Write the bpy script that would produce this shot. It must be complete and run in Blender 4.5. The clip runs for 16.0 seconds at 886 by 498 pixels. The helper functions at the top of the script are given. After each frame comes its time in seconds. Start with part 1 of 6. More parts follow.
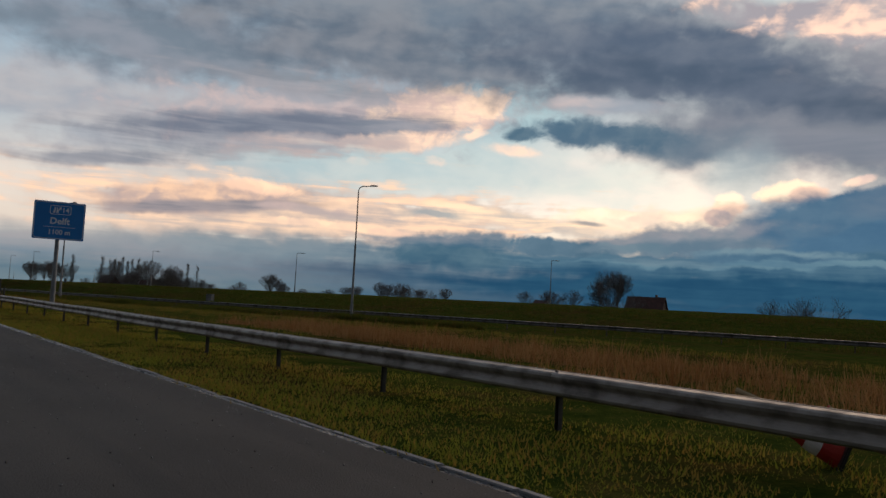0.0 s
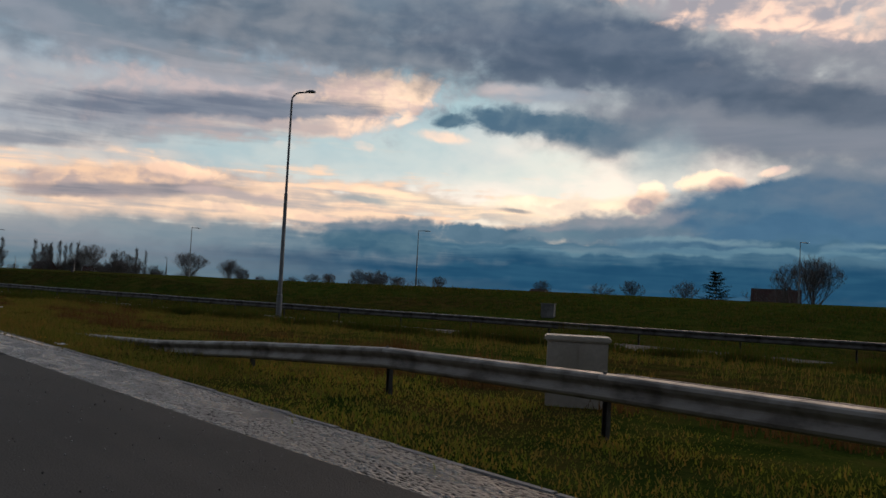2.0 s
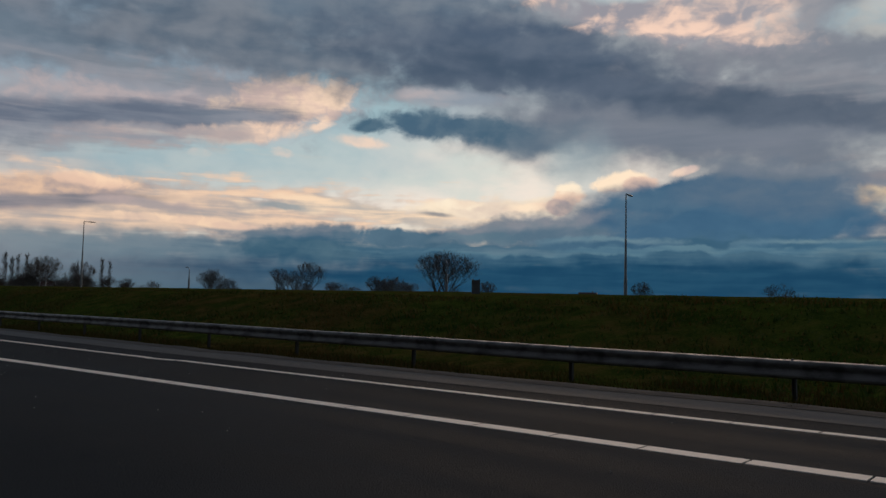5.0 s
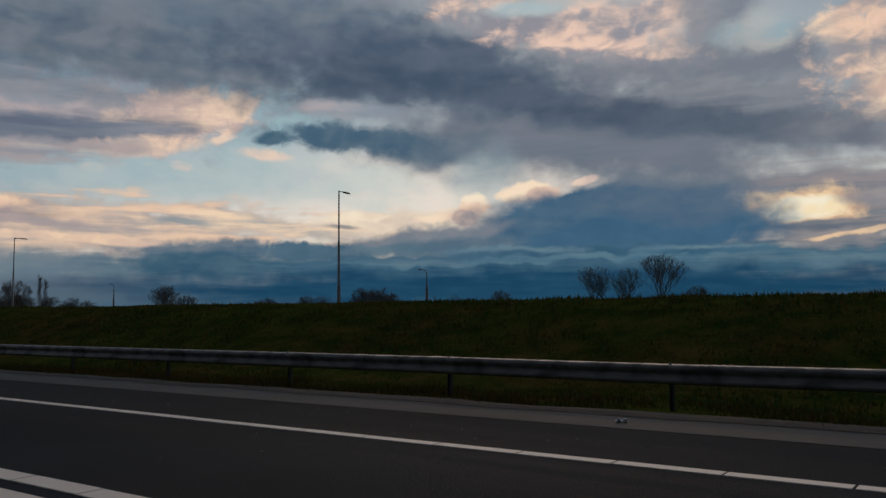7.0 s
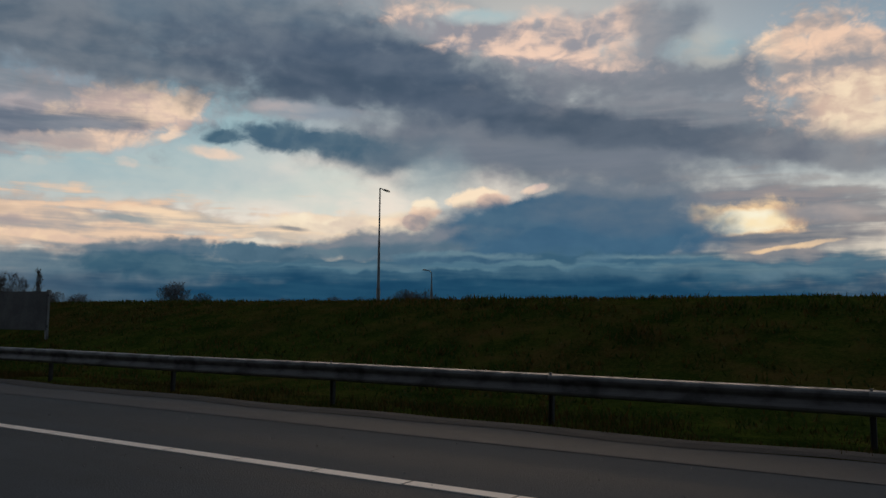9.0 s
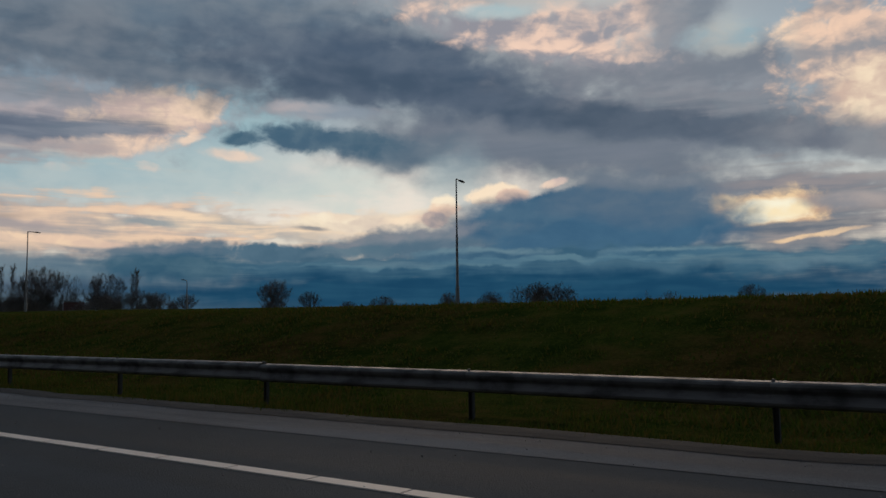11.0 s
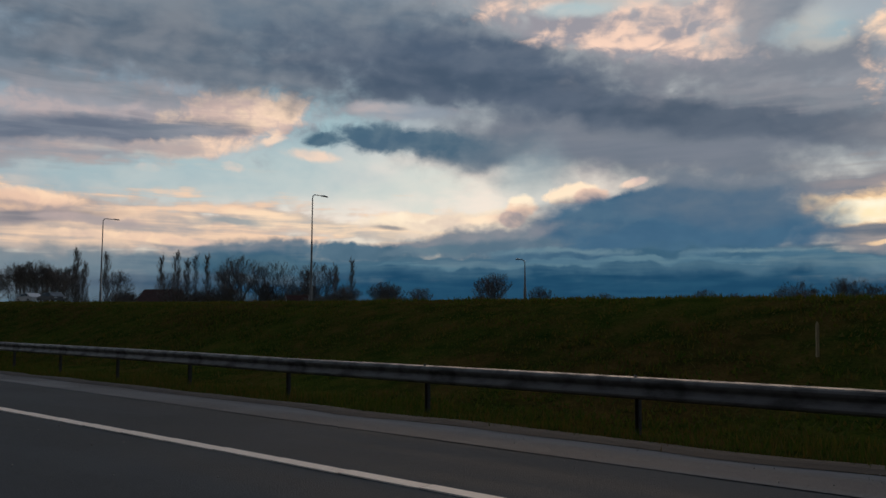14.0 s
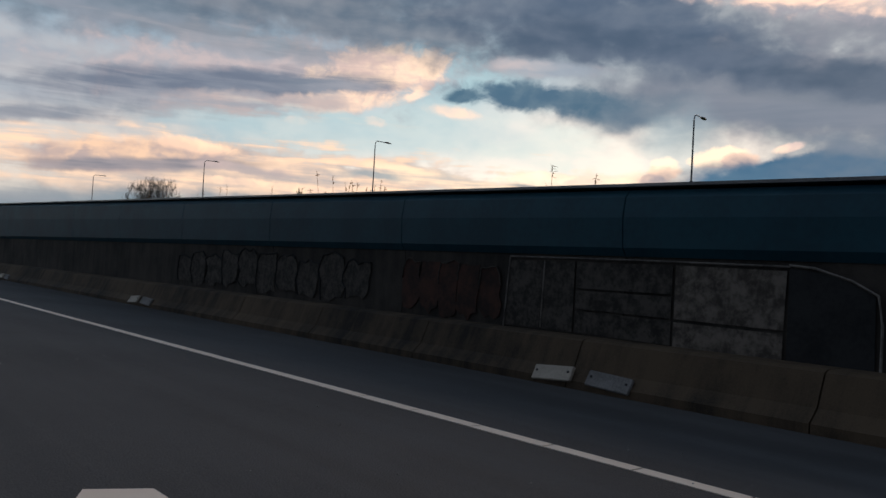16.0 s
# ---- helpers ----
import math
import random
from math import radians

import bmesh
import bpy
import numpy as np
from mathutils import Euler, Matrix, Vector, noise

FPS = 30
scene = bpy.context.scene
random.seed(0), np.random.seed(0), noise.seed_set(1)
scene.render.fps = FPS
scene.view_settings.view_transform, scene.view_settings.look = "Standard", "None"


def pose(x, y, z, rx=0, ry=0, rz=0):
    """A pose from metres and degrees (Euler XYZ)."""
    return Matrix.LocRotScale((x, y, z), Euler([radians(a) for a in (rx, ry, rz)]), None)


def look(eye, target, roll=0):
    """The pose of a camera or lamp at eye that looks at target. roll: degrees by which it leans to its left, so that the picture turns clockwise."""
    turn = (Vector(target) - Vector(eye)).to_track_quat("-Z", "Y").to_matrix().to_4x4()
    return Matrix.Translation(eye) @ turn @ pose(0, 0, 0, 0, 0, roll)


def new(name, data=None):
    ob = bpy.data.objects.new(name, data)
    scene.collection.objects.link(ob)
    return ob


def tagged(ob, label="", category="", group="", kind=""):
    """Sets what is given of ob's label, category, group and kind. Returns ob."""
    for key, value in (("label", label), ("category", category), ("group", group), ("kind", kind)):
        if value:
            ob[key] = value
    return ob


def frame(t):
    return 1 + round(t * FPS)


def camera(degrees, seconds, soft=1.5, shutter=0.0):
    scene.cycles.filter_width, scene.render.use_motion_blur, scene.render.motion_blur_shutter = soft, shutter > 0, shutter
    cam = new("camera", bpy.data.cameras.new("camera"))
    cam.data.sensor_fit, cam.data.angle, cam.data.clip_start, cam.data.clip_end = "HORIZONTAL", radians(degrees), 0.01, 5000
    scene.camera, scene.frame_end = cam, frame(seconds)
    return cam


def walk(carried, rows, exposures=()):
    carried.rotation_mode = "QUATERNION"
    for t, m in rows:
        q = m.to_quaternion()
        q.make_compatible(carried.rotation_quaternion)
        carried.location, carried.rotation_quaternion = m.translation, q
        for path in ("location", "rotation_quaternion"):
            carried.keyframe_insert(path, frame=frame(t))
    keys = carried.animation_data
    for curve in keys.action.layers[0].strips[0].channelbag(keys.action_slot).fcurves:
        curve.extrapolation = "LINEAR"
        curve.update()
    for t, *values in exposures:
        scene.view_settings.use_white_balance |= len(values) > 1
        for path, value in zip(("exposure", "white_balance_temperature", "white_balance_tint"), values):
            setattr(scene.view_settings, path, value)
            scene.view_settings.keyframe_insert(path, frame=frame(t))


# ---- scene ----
cam = camera(56.8, 16.0, soft=1.5)
PATH = [
    (0, pose(5.29, 0, 1.40, 93.91, -3.01, 53.81)),
    (0.5, pose(-11.23, 0, 1.40, 93.72, -3.60, 52.51)),
    (1, pose(-27.71, 0, 1.40, 93.65, -4.42, 50.76)),
    (1.5, pose(-44.15, 0, 1.40, 93.45, -3.33, 50.13)),
    (2, pose(-60.55, 0, 1.40, 93.21, -2.96, 48.79)),
    (2.5, pose(-76.90, 0, 1.40, 93.46, -2.29, 45.64)),
    (3, pose(-93.21, 0, 1.40, 93.62, -2.36, 45.18)),
    (5.5, pose(-174.16, 0, 1.40, 93.74, -0.47, 42.08)),
    (6, pose(-190.23, 0, 1.40, 93.72, -0.98, 39.20)),
    (6.5, pose(-206.25, 0, 1.40, 93.80, -0.84, 38.23)),
    (7, pose(-222.23, 0, 1.40, 94.55, 0.49, 37.05)),
    (7.5, pose(-238.17, 0, 1.40, 95.93, 0.80, 34.72)),
    (8, pose(-254.07, 0, 1.40, 95.86, -0.15, 34.22)),
    (8.5, pose(-269.93, 0, 1.40, 95.67, -0.64, 33.91)),
    (9, pose(-285.75, 0, 1.40, 94.89, -0.60, 33.42)),
    (11.5, pose(-364.22, 0, 1.40, 94.68, 0.97, 35.59)),
    (12, pose(-379.80, 0, 1.40, 94.69, 1.05, 36.22)),
    (12.5, pose(-395.33, 0, 1.40, 94.78, 0.89, 36.34)),
    (13, pose(-410.82, 0, 1.40, 94.77, 0.39, 36.67)),
    (13.5, pose(-426.26, 0, 1.40, 94.76, 0.20, 38.11)),
    (14, pose(-441.67, 0, 1.40, 94.65, -0.22, 40.27)),
    (14.5, pose(-457.04, 0, 1.40, 93.57, -0.72, 44.85)),
    (15, pose(-472.37, 0, 1.40, 92.77, -0.54, 46.27)),
    (15.5, pose(-487.65, 0, 1.40, 92.83, -1.74, 46.65)),
    (16, pose(-502.90, 0, 1.40, 91.48, -3.23, 49.55)),
]
walk(cam, PATH, exposures=((0, 0.34, 6850, 13), (1.5, 0.32, 6750, 12), (2.5, 0.2, 6550, 10), (3, 0.05, 6500, 10), (5.5, -0.02, 6450, 10), (7, -0.15, 6400, 10), (9, -0.06, 6450, 8), (12.5, -0.06, 6300, 8), (13.5, -0.03, 6300, 8),
                           (14, 0.05, 6500, 10), (14.5, 0.32, 6600, 11), (15, 0.42, 6650, 11), (15.5, 0.44, 6650, 11), (16, 0.4, 6600, 11)))


# ---- small node helpers ----
def lin(r, g, b):
    """A colour given in eight-bit display values."""
    return tuple(((c / 255 + 0.055) / 1.055) ** 2.4 if c > 10 else c / 255 / 12.92 for c in (r, g, b)) + (1.0,)


class Nodes:
    """Short calls for building node trees."""

    def __init__(self, tree):
        self.tree = tree

    def add(self, kind):
        return self.tree.nodes.new(kind)

    def plug(self, socket, value):
        if isinstance(value, bpy.types.NodeSocket):
            self.tree.links.new(value, socket)
        else:
            socket.default_value = value

    def math(self, op, a, b=0.0, c=0.0, clamp=False):
        node = self.tree.nodes.new("ShaderNodeMath")
        node.operation, node.use_clamp = op, clamp
        for socket, value in zip(node.inputs, (a, b, c)):
            self.plug(socket, value)
        return node.outputs[0]

    def ramp01(self, x, lo, hi):
        node = self.tree.nodes.new("ShaderNodeMapRange")
        node.interpolation_type, node.clamp = "SMOOTHSTEP", False
        for i, value in enumerate((x, lo, hi, 0.0, 1.0)):
            self.plug(node.inputs[i], value)
        return node.outputs[0]

    def mix(self, fac, a, b):
        node = self.tree.nodes.new("ShaderNodeMix")
        node.data_type = "RGBA"
        self.plug(node.inputs[0], fac)
        self.plug(node.inputs[6], a)
        self.plug(node.inputs[7], b)
        return node.outputs[2]

    def noise(self, vector, scale, detail=4.0, rough=0.55, distort=0.0):
        node = self.tree.nodes.new("ShaderNodeTexNoise")
        self.plug(node.inputs["Vector"], vector)
        for key, value in (("Scale", scale), ("Detail", detail), ("Roughness", rough), ("Distortion", distort)):
            node.inputs[key].default_value = value
        return node.outputs[0]

    def xyz(self, x, y, z=0.0):
        node = self.tree.nodes.new("ShaderNodeCombineXYZ")
        for socket, value in zip(node.inputs, (x, y, z)):
            self.plug(socket, value)
        return node.outputs[0]


# ---- world: an evening sky broken by cloud ----
world = bpy.data.worlds.new("evening_sky")
scene.world = world
world.use_nodes = True
wt = world.node_tree
wt.nodes.clear()
N = Nodes(wt)
coord = N.add("ShaderNodeTexCoord")
sep = N.add("ShaderNodeSeparateXYZ")
wt.links.new(coord.outputs["Generated"], sep.inputs[0])
DEG = 57.29578
az = N.math("MULTIPLY", N.math("ARCTAN2", sep.outputs[0], sep.outputs[1]), DEG)
el = N.math("MULTIPLY", N.math("ARCSINE", sep.outputs[2]), DEG)
flat = N.xyz(N.math("MULTIPLY", az, 0.1), N.math("MULTIPLY", el, 0.15), 3.7)
big_a = N.math("SUBTRACT", N.noise(flat, 1.1, 3.0), 0.5)
flat2 = N.xyz(N.math("MULTIPLY", az, 0.1), N.math("MULTIPLY", el, 0.15), 11.2)
big_e = N.math("SUBTRACT", N.noise(flat2, 1.3, 3.0), 0.5)
fine_a = N.math("SUBTRACT", N.noise(flat, 4.0, 4.0, 0.5), 0.5)
fine_e = N.math("SUBTRACT", N.noise(flat2, 4.4, 4.0, 0.5), 0.5)
billow = N.noise(N.xyz(N.math("MULTIPLY", az, 0.1), N.math("MULTIPLY", el, 0.15), 21.0), 3.0, 6.0, 0.52, 0.2)
soft_tone = N.noise(N.xyz(N.math("MULTIPLY", az, 0.09), N.math("MULTIPLY", el, 0.26), 31.0), 2.0, 5.0, 0.48, 0.3)
puff = N.noise(N.xyz(N.math("MULTIPLY", az, 0.1), N.math("MULTIPLY", el, 0.13), 41.0), 6.0, 3.0, 0.5, 0.3)
streak = N.noise(N.xyz(N.math("MULTIPLY", az, 0.05), N.math("MULTIPLY", el, 0.5), 5.0), 3.2, 5.0, 0.52, 0.4)


def cells(scale, depth, da=0.0, de=0.0):
    place = N.xyz(N.math("ADD", N.math("MULTIPLY", N.math("ADD", az, da), 0.1), N.math("MULTIPLY", fine_a, 0.3)),
                  N.math("ADD", N.math("MULTIPLY", N.math("ADD", el, de), 0.13), N.math("MULTIPLY", fine_e, 0.3)), depth)
    node = N.add("ShaderNodeTexVoronoi")
    node.feature, node.voronoi_dimensions = "SMOOTH_F1", "2D"
    N.plug(node.inputs["Vector"], place)
    node.inputs["Scale"].default_value, node.inputs["Smoothness"].default_value = scale, 0.25
    return node.outputs[0]


# rounded heads of heaped cloud, large and small
knob = N.math("ADD", N.math("MULTIPLY", cells(11.0, 0.0), 0.62), N.math("MULTIPLY", cells(27.0, 5.0), 0.38))
# the side of each head that is turned to the low light
relief = N.math("SUBTRACT", cells(6.0, 2.0), cells(6.0, 2.0, 0.25, -0.25))
near_az = N.math("ADD", az, N.math("ADD", N.math("MULTIPLY", big_a, 4.0), N.math("MULTIPLY", fine_a, 2.2)))
near_el = N.math("ADD", el, N.math("ADD", N.math("MULTIPLY", big_e, 2.0), N.math("MULTIPLY", fine_e, 1.6)))

sky = N.add("ShaderNodeTexSky")
sky.sky_type = "NISHITA"
wt.links.new(coord.outputs["Generated"], sky.inputs[0])
sky.sun_disc = False
sky.sun_elevation = radians(20)
sky.sun_rotation = radians(-27)
sky.air_density, sky.dust_density = 1.2, 2.0
# the clear air behind the clouds, by height above the horizon
height = N.math("DIVIDE", N.math("ADD", el, 10.0), 60.0)
air = N.add("ShaderNodeValToRGB")
wt.links.new(height, air.inputs[0])
stops = ((0.0, lin(40, 70, 95)), (0.167, lin(52, 92, 122)), (0.2, lin(92, 122, 146)), (0.235, lin(208, 198, 188)),
         (0.275, lin(222, 212, 202)), (0.33, lin(176, 188, 194)), (0.42, lin(140, 166, 184)), (0.55, lin(104, 122, 142)), (0.75, lin(66, 76, 92)), (1.0, lin(58, 66, 82)))
ramp = air.color_ramp
while len(ramp.elements) < len(stops):
    ramp.elements.new(0.5)
for e, (p, c) in zip(ramp.elements, stops):
    e.position, e.color = p, tuple(0.9 * v for v in c)
state = {"c": N.mix(0.008, air.outputs[0], sky.outputs[0])}


def vec(op, a, b=(0, 0, 0), c=(0, 0, 0)):
    node = N.add("ShaderNodeVectorMath")
    node.operation = op
    for socket, value in zip(node.inputs, (a, b, c)):
        N.plug(socket, value)
    return node.outputs["Value" if op in ("LENGTH", "DOT_PRODUCT") else "Vector"]


spot = N.xyz(az, el, 0.0)
drift = vec("SUBTRACT", N.xyz(near_az, near_el, 0.0), spot)
middle = lambda field, m: N.math("SUBTRACT", field, m)
heads, small_heads = middle(knob, 0.38), middle(puff, 0.5)
EDGE = {"billow": N.xyz(middle(billow, 0.5), small_heads, heads), "streak": N.xyz(middle(streak, 0.5), small_heads, heads)}
TONE = {(g, k): N.math("ADD", vec("DOT_PRODUCT", N.xyz(middle(field, 0.5), small_heads, heads), (0.85, 0.2, 0.10 * k)), N.math("MULTIPLY", relief, 0.06 + 0.15 * k)) for g, field in (("billow", soft_tone), ("streak", streak)) for k in (0, 1)}
SHADE = {key: N.ramp01(value, -0.16, 0.16) for key, value in TONE.items()}


def cloud(a0, e0, wa, we, tilt, one, two, amount=1.0, soft=0.5, fray=1.0, grain="billow", rough=1.0, lumps=0.8, knobs=0.0, light=0.0):
    """One bank of cloud: its middle, half width and half height in degrees, tilt, two tones, cover and edge."""
    off = vec("SUBTRACT", vec("MULTIPLY_ADD", drift, (rough, rough, 0), spot), (a0, e0, 0))
    c, s = math.cos(radians(tilt)), math.sin(radians(tilt))
    p = vec("DOT_PRODUCT", off, (c / wa, s / wa, 0))
    q = vec("DOT_PRODUCT", off, (-s / we, c / we, 0))
    r = N.math("ADD", vec("LENGTH", N.xyz(p, q, 0.0)), vec("DOT_PRODUCT", EDGE[grain], (fray * 1.6, fray * lumps, knobs)))
    cover = N.math("MULTIPLY", N.ramp01(r, 1.0 + soft, 1.0 - soft), amount)
    shade = SHADE[(grain, 1 if knobs else 0)]
    if light:
        shade = N.ramp01(N.math("ADD", TONE[(grain, 1 if knobs else 0)], N.math("MULTIPLY", q, -light * 0.12)), -0.13, 0.13)
    state["c"] = N.mix(cover, state["c"], N.mix(shade, lin(*one), lin(*two)))


cloud(-40.3, 8.4, 13.0, 2.77, 0, (242, 228, 214), (214, 217, 208), amount=0.9, soft=0.7, fray=0.5)
cloud(-70.4, 6.6, 12.6, 2.77, 0, (222, 199, 182), (186, 184, 180), amount=0.8, soft=0.6, fray=0.8, grain="streak")
cloud(-73.7, 11.1, 15.0, 2.96, -4, (142, 150, 162), (167, 166, 170), amount=0.85, soft=0.6, fray=0.9)
cloud(-57.0, 9.2, 13.0, 1.74, 0, (161, 187, 193), (180, 196, 197), amount=0.75, soft=0.6, fray=0.6)
cloud(-49.7, 13.2, 5.1, 2.37, 0, (138, 176, 186), (152, 184, 190), amount=0.7, soft=0.7, fray=0.4)
cloud(-61.7, 5.9, 16.6, 1.74, 0, (240, 204, 174), (163, 158, 158), amount=0.95, soft=0.4, fray=1.3, grain="streak", lumps=1.2)
cloud(-67.9, 4.9, 10.3, 1.58, 0, (236, 204, 176), (171, 160, 156), amount=0.8, soft=0.4, fray=1.3, grain="streak", lumps=1.2)
cloud(-72.9, 16.0, 13.0, 2.37, -3, (100, 114, 128), (125, 132, 144), amount=0.9, soft=0.5, fray=0.8)
cloud(-67.0, 11.0, 11.0, 1.35, 5, (112, 120, 134), (138, 142, 152), amount=0.85, soft=0.5, fray=0.7, grain="streak", rough=0.4)
cloud(-77.5, 8.3, 4.0, 0.5, 4, (112, 122, 136), (136, 140, 150), amount=0.85, soft=0.5, fray=0.7, grain="streak", rough=0.4)
cloud(-70.8, 6.3, 6.6, 1.05, 5, (226, 190, 162), (168, 152, 150), amount=0.95, soft=0.3, fray=0.6, rough=0.3, knobs=0.25, light=0.9)
cloud(-70.2, 5.75, 6.8, 0.42, 5, (116, 118, 128), (146, 140, 144), amount=0.95, soft=0.45, fray=0.5, grain="streak", rough=0.3)
cloud(-67.0, 7.35, 2.2, 0.42, -6, (252, 216, 184), (232, 196, 172), amount=0.9, soft=0.4, fray=0.6, rough=0.3, knobs=0.3, light=0.7)
cloud(-61.5, 12.7, 12.3, 2.3, 4, (184, 170, 170), (148, 151, 160), amount=0.95, soft=0.4, fray=0.8, knobs=0.25)
cloud(-54.4, 13.5, 4.4, 1.82, 8, (252, 220, 192), (206, 181, 172), amount=1.0, soft=0.25, fray=0.8, rough=0.4, knobs=0.38, light=0.6)
cloud(-64.6, 11.7, 9.4, 0.95, 5, (94, 106, 124), (118, 126, 140), amount=0.95, soft=0.5, fray=0.5, grain="streak", rough=0.4)
cloud(-57.6, 12.2, 3.4, 0.5, 2, (112, 122, 136), (138, 142, 152), amount=0.9, soft=0.5, fray=0.6, grain="streak", rough=0.4)
cloud(-57.4, 11.1, 4.0, 0.62, 5, (246, 212, 186), (190, 176, 170), amount=0.9, soft=0.4, fray=0.8, rough=0.4, knobs=0.34, light=0.5)
cloud(-63.4, 10.4, 5.4, 0.66, 5, (178, 164, 162), (146, 148, 156), amount=0.9, soft=0.5, fray=0.9, grain="streak")
cloud(-52.2, 11.8, 0.9, 0.24, 12, (250, 220, 194), (226, 202, 188), amount=0.75, soft=0.5, fray=1.1, rough=0.25, knobs=0.29)
cloud(-55.0, 10.0, 0.8, 0.32, -12, (238, 210, 192), (190, 194, 190), amount=0.6, soft=0.35, fray=0.9, rough=0.25, knobs=0.46)
cloud(-60.2, 9.6, 0.7, 0.28, 0, (226, 204, 192), (186, 194, 192), amount=0.5, soft=0.4, fray=0.9, rough=0.25, knobs=0.42)
cloud(-58.1, 10.2, 4.7, 0.32, -3, (195, 196, 190), (167, 190, 194), amount=0.5, soft=0.6, fray=1.2, grain="streak")
cloud(-54.7, 20.0, 22.1, 2.96, -3, (98, 114, 130), (121, 130, 140), amount=0.95, soft=0.5, fray=0.7)
cloud(-57.9, 17.0, 15.0, 2.17, -6, (87, 102, 118), (119, 126, 136), amount=0.95, soft=0.6, fray=0.9)
cloud(-63.9, 14.5, 7.9, 0.71, -4, (142, 144, 152), (114, 122, 132), amount=0.7, soft=0.6, fray=1.0, grain="streak")
cloud(-25.2, 12.0, 16.6, 3.6, -5, (112, 119, 132), (100, 110, 124), amount=0.95, soft=0.5, fray=0.5)
cloud(-38.0, 16.8, 12.0, 2.6, -8, (76, 92, 112), (96, 108, 124), amount=1.0, soft=0.5, fray=0.5)
cloud(-42.7, 15.9, 5.1, 1.42, -6, (70, 86, 105), (85, 98, 115), amount=0.9, soft=0.5, fray=0.6)
cloud(-28.0, 14.1, 17.5, 1.3, -9, (70, 86, 105), (86, 99, 117), amount=0.9, soft=0.6, fray=0.4)
cloud(-18.5, 12.6, 11.1, 1.1, -8, (74, 88, 105), (92, 103, 118), amount=0.9, soft=0.6, fray=0.4)
cloud(-28.4, 11.2, 11.9, 0.79, -4, (108, 118, 132), (120, 127, 140), amount=0.6, soft=0.6, fray=0.6, grain="streak")
cloud(-16.9, 16.3, 11.1, 2.37, -4, (140, 142, 150), (114, 120, 132), amount=0.9, soft=0.6, fray=1.0)
cloud(-13.5, 13.6, 10.3, 0.79, -8, (134, 136, 144), (110, 118, 130), amount=0.7, soft=0.6, fray=1.0, grain="streak")
cloud(-29.4, 19.0, 8.3, 1.34, -12, (248, 212, 190), (150, 148, 156), amount=1.0, soft=0.42, fray=0.9, rough=0.5, lumps=0.5, knobs=0.25, light=0.7)
cloud(-23.9, 19.5, 5.9, 1.58, 0, (240, 206, 186), (152, 150, 158), amount=0.9, soft=0.45, fray=1.0, rough=0.5, lumps=0.5, knobs=0.25, light=0.5)
cloud(-31.0, 20.6, 2.8, 0.47, 4, (157, 190, 200), (180, 196, 198), amount=0.8, soft=0.5, fray=0.6, rough=0.4)
cloud(-18.6, 19.3, 2.4, 1.98, 0, (142, 146, 154), (121, 130, 142), amount=0.9, soft=0.5, fray=0.8)
cloud(-15.1, 18.1, 2.4, 1.19, 0, (155, 184, 194), (195, 194, 188), amount=0.7, soft=0.5, fray=1.0, rough=0.5)
cloud(-10.1, 17.1, 2.4, 1.58, -25, (252, 220, 190), (180, 172, 168), amount=0.95, soft=0.35, fray=0.8, rough=0.5, knobs=0.42)
cloud(-7.9, 16.1, 4.0, 3.56, 0, (246, 208, 182), (152, 150, 154), amount=0.95, soft=0.35, fray=1.0, rough=0.5, knobs=0.42)
cloud(-6.2, 13.4, 2.8, 2.17, -20, (250, 226, 196), (214, 185, 168), amount=0.95, soft=0.4, fray=1.0, rough=0.5, knobs=0.34)
cloud(-6.9, 10.7, 6.3, 1.34, -8, (110, 116, 128), (138, 140, 146), amount=0.9, soft=0.6, fray=0.8)
cloud(-7.7, 7.2, 4.7, 0.95, 0, (104, 114, 124), (133, 134, 140), amount=0.9, soft=0.6, fray=0.8, grain="streak", rough=0.55)
cloud(-12.2, 6.2, 7.5, 2.6, 0, (150, 142, 142), (116, 122, 132), amount=0.95, soft=0.4, fray=0.9, grain="streak")
cloud(-12.1, 8.1, 5.9, 0.47, 0, (167, 160, 158), (131, 134, 142), amount=0.8, soft=0.5, fray=1.0, grain="streak", rough=0.5)
cloud(-15.8, 7.0, 1.0, 0.75, -20, (255, 228, 184), (246, 204, 158), soft=0.3, fray=0.4, rough=0.2, knobs=0.34)
cloud(-12.0, 8.2, 5.5, 0.55, -3, (150, 142, 144), (122, 126, 136), amount=0.85, soft=0.5, fray=0.8, grain="streak", rough=0.3)
cloud(-12.8, 6.65, 3.7, 1.05, 2, (250, 214, 168), (216, 176, 142), amount=1.0, soft=0.4, fray=0.8, rough=0.3, knobs=0.4)
cloud(-13.2, 6.6, 2.7, 0.72, 2, (255, 246, 220), (255, 232, 190), amount=1.0, soft=0.3, fray=0.5, rough=0.2, knobs=0.25)
cloud(-8.4, 7.0, 2.6, 0.59, -2, (176, 164, 160), (140, 140, 146), amount=0.9, soft=0.4, fray=0.7, rough=0.3)
cloud(-11.6, 5.5, 5.5, 0.32, 0, (104, 112, 124), (146, 142, 142), amount=1.0, soft=0.4, fray=0.6, grain="streak", rough=0.3)
cloud(-11.4, 4.85, 1.9, 0.14, 3, (250, 212, 168), (222, 188, 160), amount=0.8, soft=0.5, fray=1.0, rough=0.35, knobs=0.4)
cloud(-8.9, 5.1, 1.5, 0.13, 6, (240, 206, 168), (206, 180, 158), amount=0.8, soft=0.5, fray=1.0, rough=0.35, knobs=0.3)
